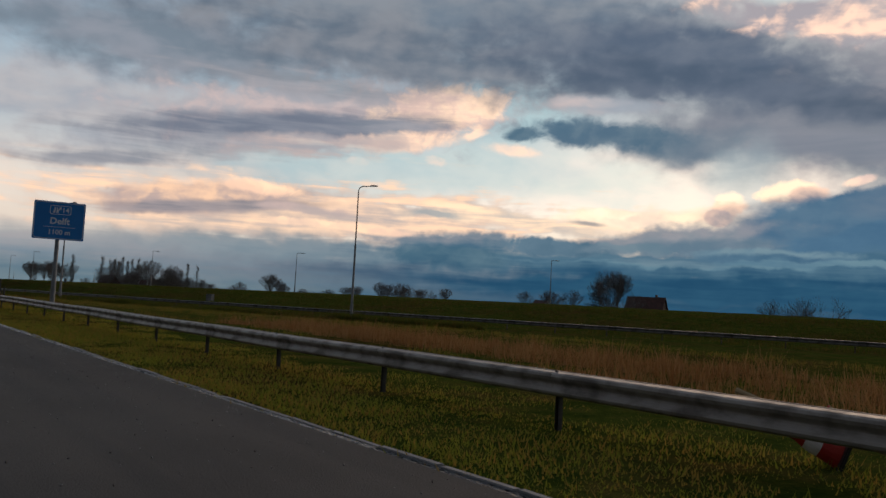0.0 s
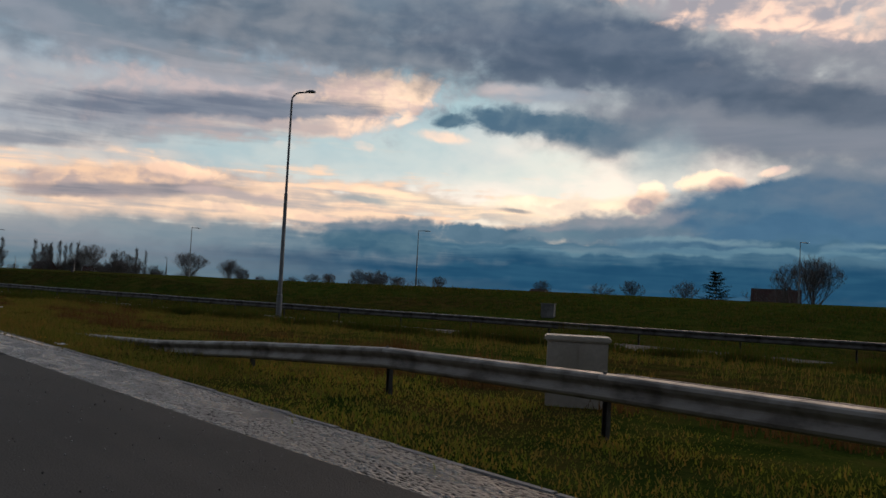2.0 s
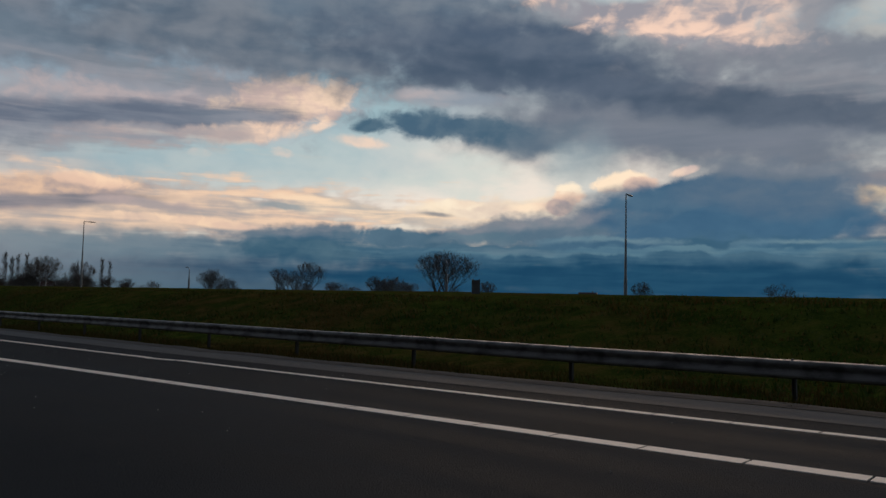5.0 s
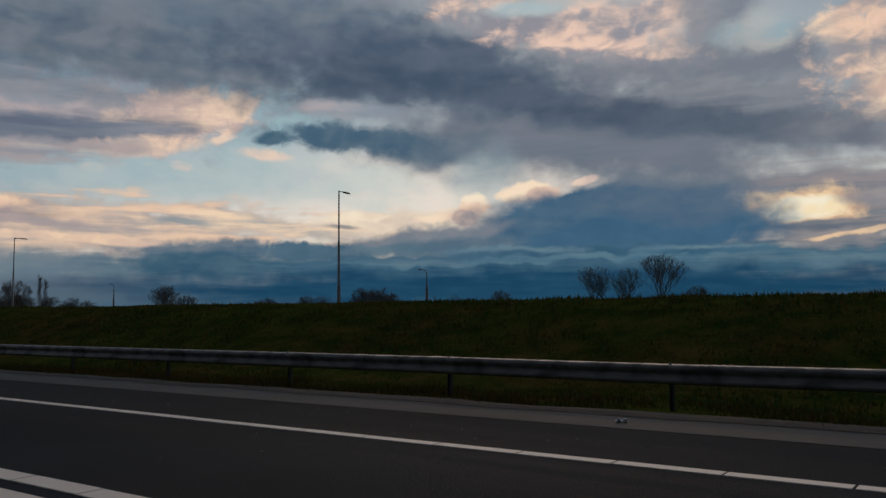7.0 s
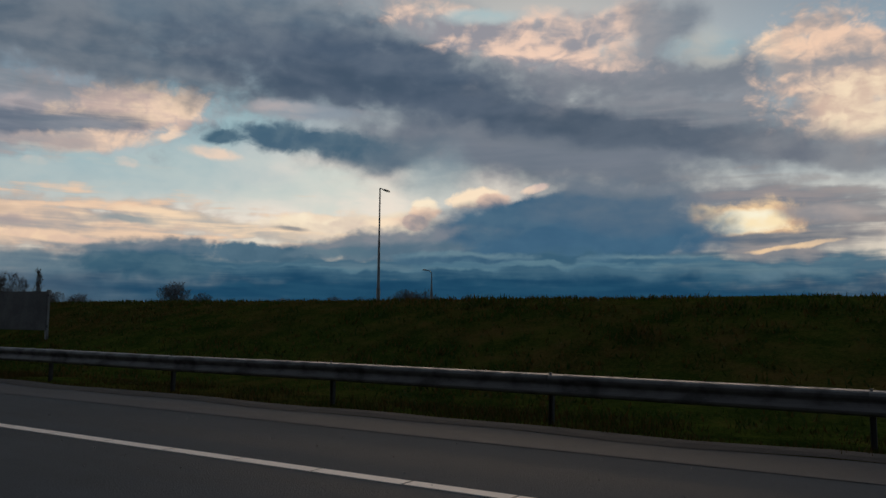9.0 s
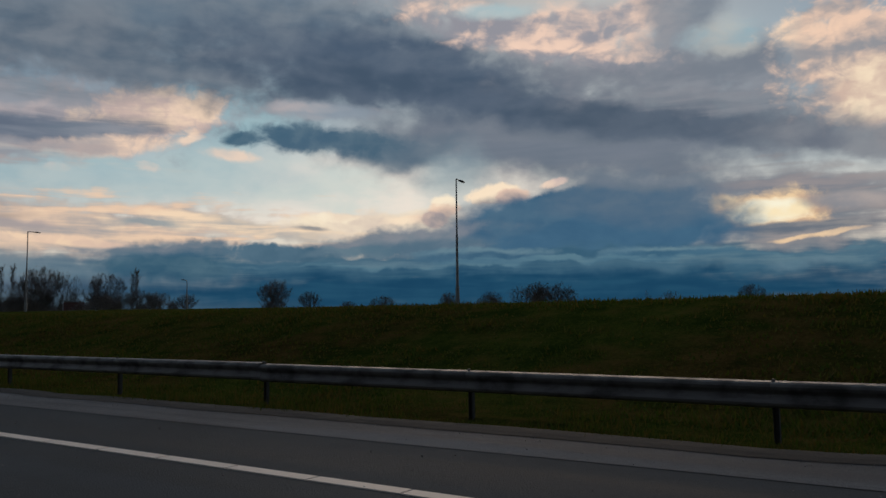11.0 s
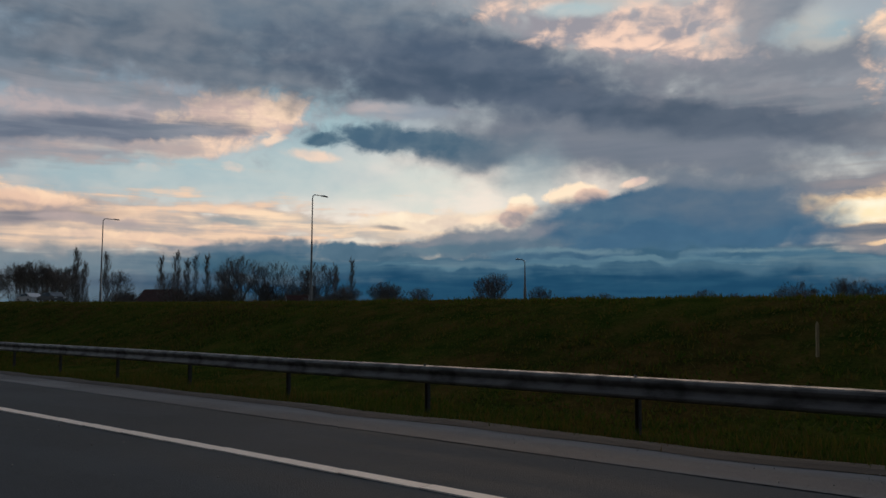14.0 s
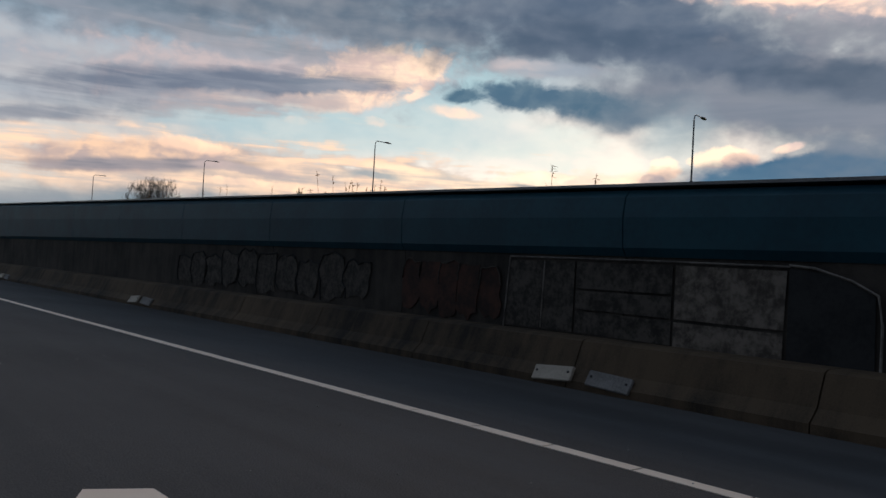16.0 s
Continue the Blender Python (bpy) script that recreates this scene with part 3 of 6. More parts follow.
ORANGE = plain("orange_spray_paint", (0.055, 0.016, 0.008), (0.19, 0.042, 0.015), 0.8, scale=2.4, fine=14.0)
PALE = plain("pale_spray_paint", (0.075, 0.066, 0.056), (0.24, 0.21, 0.18), 0.9, scale=5.0, fine=16.0, relief=0.6)
RUST = plain("rust_brown_spray_paint", (0.026, 0.016, 0.013), (0.085, 0.036, 0.025), 0.85, scale=2.2, fine=10.0)
SIGN_POST = plain("weathered_sign_post", (0.09, 0.09, 0.092), (0.15, 0.15, 0.152), 0.6, 0.3, scale=1.5, fine=20.0)
SHADED_SOIL = plain("shaded_wet_soil", (0.008, 0.007, 0.005), (0.026, 0.021, 0.015), 0.8, scale=3.0, fine=30.0, relief=0.8)
WOOD = plain("pale_wood", (0.30, 0.22, 0.11), (0.44, 0.33, 0.18), 0.8, scale=2.0, fine=25.0)


# ---- mesh helpers ----
def mesh_of(name, bm, material):
    me = bpy.data.meshes.new(name)
    bm.normal_update()
    bm.to_mesh(me)
    bm.free()
    me.materials.append(material)
    return me


def part(name, bm, material, parent=None, label="", m=None):
    me = bm if isinstance(bm, bpy.types.Mesh) else mesh_of(name, bm, material)
    ob = new(name, me)
    if parent is not None:
        ob.parent = parent
    if m is not None:
        ob.matrix_basis = m
    return tagged(ob, label)


def thing(name, label, category, m=None, group="", kind=""):
    ob = new(name)
    if m is not None:
        ob.matrix_basis = m
    return tagged(ob, label, category, group, kind)


def add_box(bm, x0, x1, y0, y1, z0, z1, bevel=0.0):
    made = bmesh.ops.create_cube(bm, size=1.0)["verts"]
    for v in made:
        v.co = Vector(((x0 + x1) / 2 + v.co.x * (x1 - x0), (y0 + y1) / 2 + v.co.y * (y1 - y0), (z0 + z1) / 2 + v.co.z * (z1 - z0)))
    if bevel:
        edges = {e for v in made for e in v.link_edges}
        bmesh.ops.bevel(bm, geom=list(edges), offset=bevel, segments=2, affect="EDGES")
    return bm


def box(x0, x1, y0, y1, z0, z1, bevel=0.0):
    return add_box(bmesh.new(), x0, x1, y0, y1, z0, z1, bevel)


def add_tube(bm, points, radii, sides=8):
    """A tapered tube through points."""
    pts = [Vector(p) for p in points]
    rings = []
    for i, p in enumerate(pts):
        d = (pts[min(i + 1, len(pts) - 1)] - pts[max(i - 1, 0)]).normalized()
        side = d.cross(Vector((0, 0, 1)) if abs(d.z) < 0.95 else Vector((0, 1, 0))).normalized()
        up = side.cross(d)
        rings.append([bm.verts.new(p + (side * math.cos(a) + up * math.sin(a)) * radii[i]) for a in (2 * math.pi * k / sides for k in range(sides))])
    for a, b in zip(rings, rings[1:]):
        for k in range(sides):
            bm.faces.new((a[k], a[(k + 1) % sides], b[(k + 1) % sides], b[k]))
    bm.faces.new(rings[0])
    bm.faces.new(rings[-1][::-1])
    return bm


def tube(points, radii, sides=8):
    return add_tube(bmesh.new(), points, radii, sides)


def plate(outline, y0, y1, bevel=0.0):
    """A flat plate: an outline in x and z, from y0 to y1."""
    bm = bmesh.new()
    a = [bm.verts.new((x, y0, z)) for x, z in outline]
    b = [bm.verts.new((x, y1, z)) for x, z in outline]
    bm.faces.new(a)
    bm.faces.new(b[::-1])
    n = len(outline)
    for i in range(n):
        bm.faces.new((a[i], b[i], b[(i + 1) % n], a[(i + 1) % n]))
    bmesh.ops.recalc_face_normals(bm, faces=bm.faces)
    return bm


def round_rect(w, h, r, steps=5):
    pts = []
    for cx, cz, a0 in ((w / 2 - r, h / 2 - r, 0), (-w / 2 + r, h / 2 - r, 90), (-w / 2 + r, -h / 2 + r, 180), (w / 2 - r, -h / 2 + r, 270)):
        for k in range(steps + 1):
            a = radians(a0 + 90 * k / steps)
            pts.append((cx + r * math.cos(a), cz + r * math.sin(a)))
    return pts


def ring_plate(outer, inner, y0, y1):
    """A flat frame between two outlines with the same number of points."""
    bm = bmesh.new()
    n = len(outer)
    loops = [[bm.verts.new((x, y, z)) for x, z in o] for o in (outer, inner) for y in (y0, y1)]
    for i in range(n):
        j = (i + 1) % n
        bm.faces.new((loops[0][i], loops[0][j], loops[2][j], loops[2][i]))
        bm.faces.new((loops[1][i], loops[3][i], loops[3][j], loops[1][j]))
        bm.faces.new((loops[0][i], loops[1][i], loops[1][j], loops[0][j]))
        bm.faces.new((loops[2][i], loops[2][j], loops[3][j], loops[3][i]))
    bmesh.ops.recalc_face_normals(bm, faces=bm.faces)
    return bm


def words(text, size, depth=0.004):
    """Raised lettering in the built-in font, as a mesh in the plane of x and z, facing -y."""
    cu = bpy.data.curves.new("words", "FONT")
    cu.body, cu.size, cu.extrude, cu.align_x, cu.align_y, cu.resolution_u = text, size, depth / 2, "CENTER", "CENTER", 3
    cu.offset = size * 0.02
    ob = bpy.data.objects.new("words", cu)
    scene.collection.objects.link(ob)
    me = bpy.data.meshes.new_from_object(ob.evaluated_get(bpy.context.evaluated_depsgraph_get()))
    bpy.data.objects.remove(ob)
    me.transform(Matrix.Rotation(radians(90), 4, "X"))
    return me


def smooth(t):
    t = min(max(t, 0.0), 1.0)
    return t * t * (3 - 2 * t)


# ---- the plan: the road runs along -x, the verge lies towards +y ----
def fall(x):
    """The road's crossfall towards the verge, which sets in before the concrete wall."""
    return 0.038 * smooth((-425 - x) / 60)


def road_z(x, y):
    return -fall(x) * max(y, 0.0)


def spread_out(x, y):
    """How far out a level distance y comes to lie on the falling road."""
    return y / (1 - fall(x) * y / 1.4)


def level_rail_y(x):
    if x > -180:
        u = x + 180
        return 12.3 + 0.02 * u + 0.0014 * u * u
    if x < -470:
        return 9.3 - 1.22 * smooth((-470 - x) / 33)
    return float(np.interp(x, (-372, -330, -294, -262, -246, -230, -214, -198, -180), (9.3, 9.9, 10.45, 10.8, 11.2, 11.6, 11.9, 12.1, 12.3)))


def rail_y(x):
    """The outer guard rail: beside the slip road, then beside the merged road."""
    return spread_out(x, level_rail_y(x))


def rail_z(x):
    z = 0.65 - 0.15 * smooth((x + 180) / 60) + 0.06 * smooth((-470 - x) / 33)
    return 1.4 - (1.4 - z) * rail_y(x) / level_rail_y(x)


def edge_line_y(x):
    if x > -175:
        return rail_y(x) - 3.3
    return spread_out(x, level_edge_line_y(x))


def level_edge_line_y(x):
    return float(np.interp(x, (-400, -372, -330, -294, -278, -262, -246, -230, -214, -198, -182, -170), (5.13, 5.18, 5.4, 5.72, 6.0, 6.25, 6.65, 7.05, 7.55, 8.1, 8.75, 9.2)))


def inner_line_y(x):
    """The slip road's own left line, up to where it meets the main road."""
    return float(np.interp(x, (-250, -230, -215.5, -201, -188.5, -177, -150), (2.95, 3.59, 4.07, 4.66, 5.3, 6.2, 8.3)))


def outer_edge_y(x):
    return spread_out(x, level_rail_y(x) - 1.2)


def kerb_y(x):
    """The main road's edge before the slip road joins."""
    return float(np.interp(x, (-130, -105, -80, -60, -40, -20, 60), (3.6, 3.65, 3.7, 3.8, 4.05, 4.15, 4.3)))


def kerb_outer_y(x):
    return float(np.interp(x, (-130, -105, -92, -72, -60, -45, -20, 60), (5.9, 5.6, 5.0, 4.95, 4.5, 4.3, 4.3, 4.45)))


def bank_height(x):
    return float(np.interp(x, (-560, -505, -475, -415, -375, -330, -290, -272, -250, -215, -180, -120, -60, 60), (2.3, 2.15, 1.92, 1.72, 1.6, 1.85, 1.97, 1.92, 1.8, 1.75, 1.58, 1.65, 1.55, 1.3)))


def ground_z(x, y):
    ry = rail_y(x)
    if y < 3.0:
        return -0.12
    base = road_z(x, y) - 0.05 if x < -150 else -0.03 - 0.22 * smooth((y - 5) / 12)
    if x < -160 and y < ry - 1.0:
        return road_z(x, y) - 0.08
    if x < -498.0 and y < 11.8:
        return road_z(x, y) - 0.08
    h = bank_height(x)
    run = smooth((y - ry - 0.9) / (8.5 + 20 * smooth((x + 140) / 50)))
    z = base + (h - base) * run
    if y > ry + 9:
        z += min(y - ry - 9, 45) * 0.017
    if y > 135:
        z *= 1 - smooth((y - 135) / 40)
    return z


# ---- ground, road and verges ----
def sheet(name, xs, row, material):
    """A sheet laid out as rows of (y, z) over the stations xs."""
    bm = bmesh.new()
    prev = None
    for x in xs:
        cur = [bm.verts.new((x, y, z)) for y, z in row(x)]
        if prev:
            for k in range(len(cur) - 1):
                bm.faces.new((prev[k], prev[k + 1], cur[k + 1], cur[k]))
        prev = cur
    return mesh_of(name, bm, material)


def stations(a, b, step):
    n = max(1, round(abs(b - a) / step))
    return [a + (b - a) * k / n for k in range(n + 1)]


GROUND_Y = [-2600, -900, -300, -90, -40, -16, 3.0, 3.4, 4, 4.6, 5.2, 5.8, 6.6, 7.4]


def ground_row(x):
    ry = rail_y(max(min(x, 45), -640))
    ys = GROUND_Y + [max(7.6 + 0.1 * k, ry - 2.4 + 0.8 * k) for k in range(4)] + [max(8.1, ry + 0.1) + 0.35 * k for k in range(2)]
    top = ys[-1]
    ys = ys + [top + d for d in (0.9, 1.7, 2.6, 3.5, 4.4, 5.3, 6.2, 7.1, 8.0, 9.0, 11, 14, 18, 24, 32, 42, 56)] + [140, 160, 180, 260, 420, 700, 1200, 2600]
    rows = []
    for y in ys:
        z = ground_z(max(min(x, 60), -640), y)
        if 5 < y < 120 and y > ry:
            z += 0.10 * (noise.noise((x * 0.21, y * 0.33, 0.0))) + 0.05 * noise.noise((x * 0.9, y * 0.9, 4.0))
        rows.append((y, z))
    return rows


GROUND_X = [2600, 1200, 600, 300, 160, 100] + stations(60, -497.9, 1.5) + stations(-498.1, -660, 1.5) + [-700, -760, -850, -1000, -1300, -1800, -2800]
ground = part("ground", sheet("ground", GROUND_X, ground_row, TURF), TURF)
tagged(ground, "rough winter turf, green and brown, over flat land and a low bank", "ground", kind="structure")


def road_row(x):
    edge = kerb_y(x) if x > -140 else outer_edge_y(x)
    if x < -492:
        edge += (10.4 - edge) * smooth((-492 - x) / 7)
    return [(-15.0, -0.13), (-15.0, 0.0), (-8.0, 0.0), (0.0, 0.0), (edge, road_z(x, edge)), (edge, road_z(x, edge) - 0.2)]


road = part("road", sheet("road", stations(200, -76, 4), road_row, ASPHALT), ASPHALT)
tagged(road, "grey worn motorway asphalt with a plain hard shoulder", "road", kind="structure")
road = part("road", sheet("road", stations(-76.002, -262, 4), road_row, FRESH), FRESH)
tagged(road, "dark porous motorway asphalt, damp in places", "road", kind="structure")
road = part("road", sheet("road", stations(-262.002, -497, 4), road_row, MID), MID)
tagged(road, "grey porous motorway asphalt, damp in places", "road", kind="structure")
road = part("road", sheet("road", stations(-497.002, -900, 4), road_row, OLD), OLD)
tagged(road, "pale worn asphalt beside the concrete wall", "road", kind="structure")


def slip_z(x):
    return 0.004 - 0.17 * smooth((x + 150) / 40) - 0.6 * smooth((x + 80) / 30)


def slip_row(x):
    o = outer_edge_y(x)
    i = o - 4.2
    i = i + (kerb_outer_y(x) + 0.2 - i) * smooth((-112 - x) / 30) if x < -112 else i
    z = slip_z(x)
    return [(i, z - 0.35), (i, z), (o, z), (o, z - 0.35)]


slip = part("slip_road", sheet("slip_road", stations(45, -141, 3), slip_row, OLD), OLD)
tagged(slip, "narrow asphalt slip road curving in towards the motorway", "road", kind="structure")


def strip_row(x):
    """The soaked strip between asphalt and turf."""
    if x > -140:
        a, b = kerb_y(x) + 0.02, kerb_outer_y(x)
    else:
        a, b = outer_edge_y(x) - 1.15 + 0.04 * noise.noise((x * 0.3, 1.0, 0.0)), outer_edge_y(x) + 0.25 * noise.noise((x * 0.5, 0.0, 0.0))
    return [(a, (0.006 if x <= -140 else -0.012) + road_z(x, a)), ((a + b) / 2, (-0.002 if x > -140 else 0.01) + road_z(x, (a + b) / 2)), (b, 0.004 + road_z(x, b)), (b + 0.25, road_z(x, b) - 0.1)]


verge_a = part("gutter", sheet("gutter", stations(60, -139, 1.5), strip_row, WET), WET)
tagged(verge_a, "wet worn gutter strip with shallow puddles beside asphalt", "gutter", kind="structure")
verge_dark = part("gutter", sheet("gutter", stations(-141.1, -330, 1.5), strip_row, DARK_GRAVEL), DARK_GRAVEL)
tagged(verge_dark, "dark wet gravel strip along the edge of the asphalt", "gutter", kind="structure")
verge_b = part("gutter", sheet("gutter", stations(-330, -486, 1.5), strip_row, GRAVEL), GRAVEL)
tagged(verge_b, "wet rough gravel strip along the edge of the asphalt", "gutter", kind="structure")


# Wet soil plus the shade at the grass foot, both in one black tone.
def shaded_soil_row(x):
    b = outer_edge_y(x) + 0.25 * noise.noise((x * 0.5, 0.0, 0.0))
    w = 0.55 + 0.15 * noise.noise((x * 0.4, 7.0, 0.0))
    return [(b - 0.04, road_z(x, b) + 0.012), (b + w * 0.3, road_z(x, b) + 0.03 + 0.02 * noise.noise((x * 2.0, 3.0, 0.0))), (b + w, road_z(x, b + w) + 0.015), (b + w + 0.3, road_z(x, b + w) - 0.12)]


soil = part("shaded_soil_edge", sheet("shaded_soil_edge", stations(-150, -488, 0.75), shaded_soil_row, SHADED_SOIL), SHADED_SOIL)
tagged(soil, "wet soil with the grass's shade in its black tone, along the verge foot", "soil", kind="structure")


# ---- guard rails ----
def beam_mesh(length, material):
    """One length of W-shaped beam, top at 0, running along x, its face towards -y."""
    prof = [(0.085, -0.022), (0.075, 0.0), (-0.045, -0.010), (-0.072, -0.028), (-0.083, -0.058), (-0.072, -0.092), (-0.035, -0.132), (-0.028, -0.150),
            (-0.032, -0.172), (-0.062, -0.212), (-0.070, -0.238), (-0.060, -0.268), (-0.018, -0.292), (-0.004, -0.295)]
    back = [(y + 0.006, z * 0.985 - 0.003) for y, z in prof[::-1]]
    bm = bmesh.new()
    loop = prof + back
    ends = [[bm.verts.new((x, y, z)) for y, z in loop] for x in (0.0, length)]
    n = len(loop)
    for k in range(n):
        bm.faces.new((ends[0][k], ends[0][(k + 1) % n], ends[1][(k + 1) % n], ends[1][k]))
    m = len(prof)
    for e in ends:
        for k in range(m - 1):
            bm.faces.new((e[k], e[k + 1], e[n - 2 - k], e[n - 1 - k]))
    bmesh.ops.recalc_face_normals(bm, faces=bm.faces)
    return mesh_of("beam", bm, material)


def post_mesh():
    """A rolled channel post with a spacer block towards the beam."""
    bm = bmesh.new()
    add_box(bm, -0.032, 0.032, 0.10, 0.106, -1.0, -0.06)
    add_box(bm, -0.032, -0.027, 0.04, 0.10, -1.0, -0.06)
    add_box(bm, 0.027, 0.032, 0.04, 0.10, -1.0, -0.06)
    add_box(bm, -0.04, 0.04, -0.005, 0.045, -0.22, -0.08)
    return mesh_of("post", bm, POST_SHADE)


def bolt_mesh():
    bm = bmesh.new()
    made = bmesh.ops.create_cone(bm, segments=6, radius1=0.022, radius2=0.018, depth=0.03, cap_ends=True)["verts"]
    bmesh.ops.transform(bm, matrix=pose(0, 0.012, 0.006), verts=made)
    return mesh_of("bolt", bm, STEEL)


BEAM, POST, BOLT = (beam_mesh(4.02, STEEL), beam_mesh(4.02, PALE_STEEL)), post_mesh(), bolt_mesh()
SPACER = mesh_of("spacer", box(-0.05, 0.05, -0.02, 0.36, -0.2, -0.1, 0.005), POST_SHADE)


def guard_rail(points, label, pale=0, group="guard rails", twin=0.0):
    """Beams from point to point, with a post and bolts at each joint; twin sets a second row of beams behind the posts."""
    x, y, z = points[0]
    rail = thing("guard_rail", label, "guard rail", pose(x, y, z), group)
    inv = Matrix.Translation((-x, -y, -z))
    for a, b in zip(points, points[1:]):
        va, vb = Vector(a), Vector(b)
        d = vb - va
        turn = Matrix.LocRotScale(va, Euler((0, -math.atan2(d.z, d.xy.length), math.atan2(d.y, d.x))), (d.length / 4.0, 1, 1))
        flip = turn @ Matrix.Diagonal((1, -1, 1, 1))
        part("beam", BEAM[pale], STEEL, rail, m=inv @ flip)
        if twin and vb.x > -67:
            part("beam", BEAM[pale], STEEL, rail, "rear beam", inv @ Matrix.Translation((0, twin, -0.01)) @ turn)
            part("spacer", SPACER, STEEL, rail, m=inv @ Matrix.Translation(va))
        spin = Matrix.LocRotScale(va, Euler((random.uniform(-0.02, 0.02), random.uniform(-0.02, 0.02), math.atan2(d.y, d.x))), (1, -1, 1))
        part("post", POST, STEEL, rail, m=inv @ spin)
        part("bolt", BOLT, STEEL, rail, m=inv @ spin)
    return rail


def along(x0, x1, y_of, z_of, step=4.0):
    pts, x = [], x0
    while x > x1 - 0.01:
        pts.append((x, y_of(x) + random.uniform(-0.012, 0.012), z_of(x) + random.uniform(-0.01, 0.01)))
        slope = (y_of(x - 1) - y_of(x))
        x -= step / math.hypot(1, slope)
    return pts


# the outer rail, in runs of about a hundred metres
runs = ((42, -60), (-60, -160), (-160, -260), (-260, -360), (-360, -503.6))
start = 42
for a, b in runs:
    pts = along(start, b, rail_y, rail_z)
    start = pts[-1][0]
    guard_rail(pts, "long weathered galvanised steel guard rail on posts in the grass")

# the near rail beside the main road, with its end turned down into the turf
NEAR_Y = 7.1
near = [(x, NEAR_Y + random.uniform(-0.015, 0.015), 0.65 + random.uniform(-0.012, 0.012)) for x in stations(54, -66, 4)]
near += [(-69.8, 7.1, 0.62), (-73.6, 7.0, 0.41), (-77.4, 6.9, 0.15), (-80.2, 6.85, 0.04), (-83.0, 6.8, -0.06)]
guard_rail(near, "weathered double-sided steel guard rail with its end turned into the turf", 1, twin=0.34)


# ---- lamp posts ----
def lamp_post(height, arm, m, label, curved=True):
    lamp = thing("street_lamp", label, "street lamp", m, "lamp posts along the road")
    h = height
    part("foot", tube([(0, 0, -0.6), (0, 0, 1.25), (0, 0, 1.3)], [0.14, 0.14, 0.10], 10), POST_GREY, lamp)
    part("pole", tube([(0, 0, 1.25), (0, 0, h * 0.55), (0, 0, h * 0.552), (0, 0, h - (0.45 if curved else 0.02))], [0.105, 0.085, 0.065, 0.05], 10), POST_GREY, lamp)
    if curved:
        bend = [(0, 0, h - 0.46)] + [(0.42 - 0.42 * math.cos(a), 0, h - 0.46 + 0.42 * math.sin(a)) for a in (radians(k) for k in (20, 40, 60, 80))] + [(arm * 0.7, 0, h - 0.01)]
        part("arm", tube(bend, [0.045] * 5 + [0.035], 8), POST_GREY, lamp)
    else:
        part("arm", tube([(0, 0, h - 0.06), (0, 0, h), (0.05, 0, h), (arm * 0.5, 0, h + 0.02)], [0.05, 0.05, 0.045, 0.04], 8), POST_GREY, lamp)
    x0 = arm * 0.55 if curved else arm * 0.3
    bm = bmesh.new()
    made = bmesh.ops.create_uvsphere(bm, u_segments=12, v_segments=8, radius=1.0)["verts"]
    for v in made:
        v.co = Vector((x0 + (arm - x0) / 2 + v.co.x * (arm - x0) / 2, v.co.y * 0.15, h - 0.0 + v.co.z * (0.10 if v.co.z > 0 else 0.05)))
    part("lamp_head", bm, POST_GREY, lamp)
    return lamp


TALL = "tall grey tapered steel street lamp with a bent arm"
SQUARE = "grey steel street lamp with a straight flat head"
# heads point to +x and back towards the slip road
for x, y, top, turn in ((-55.5, 34.9, 11.2, 45), (-94.8, 19.75, 10.75, 45), (-12.0, 53.5, 11.2, 45)):
    z = ground_z(x, y)
    lamp_post(top - z, 1.15 if x < -90 else 1.7, pose(x, y, z, 0, 0, turn), TALL)
for x, y, top, turn in ((-156.8, 78.7, 10.95, 60), (-193.3, 58.9, 10.6, 105), (-114.7, 114.2, 11.45, 80), (-266.6, 45.5, 11.0, 105), (-322.8, 47.5, 11.0, 105),
                        (-381.2, 48.5, 11.2, 105), (-439.7, 48.7, 11.35, 105)):
    z = ground_z(x, y)
    lamp_post(top - z, 1.9, pose(x, y, z, 0, 0, turn), SQUARE, False)
for x, y, top, turn in ((-496.9, 47.3, 12.1, 105), (-533.3, 46.8, 12.6, 105), (-568.2, 46.1, 13.7, 105), (-606, 45.5, 14.2, 105), (-650, 45, 14.5, 105)):
    z = ground_z(x, y)
    lamp_post(top - z, 2.5, pose(x, y, z, 0, 0, turn), TALL)
for x, y, top, turn in ((-273, 64.6, 5.9, 180), (-330, 65, 6.1, 180), (-433.1, 65.4, 6.2, 180), (-486.8, 65.5, 6.9, 180), (-220, 66, 6.0, 180)):
    z = ground_z(x, y)
    lamp_post(top - z, 1.1, pose(x, y, z, 0, 0, turn), "short grey street lamp with a bent arm on the bank")


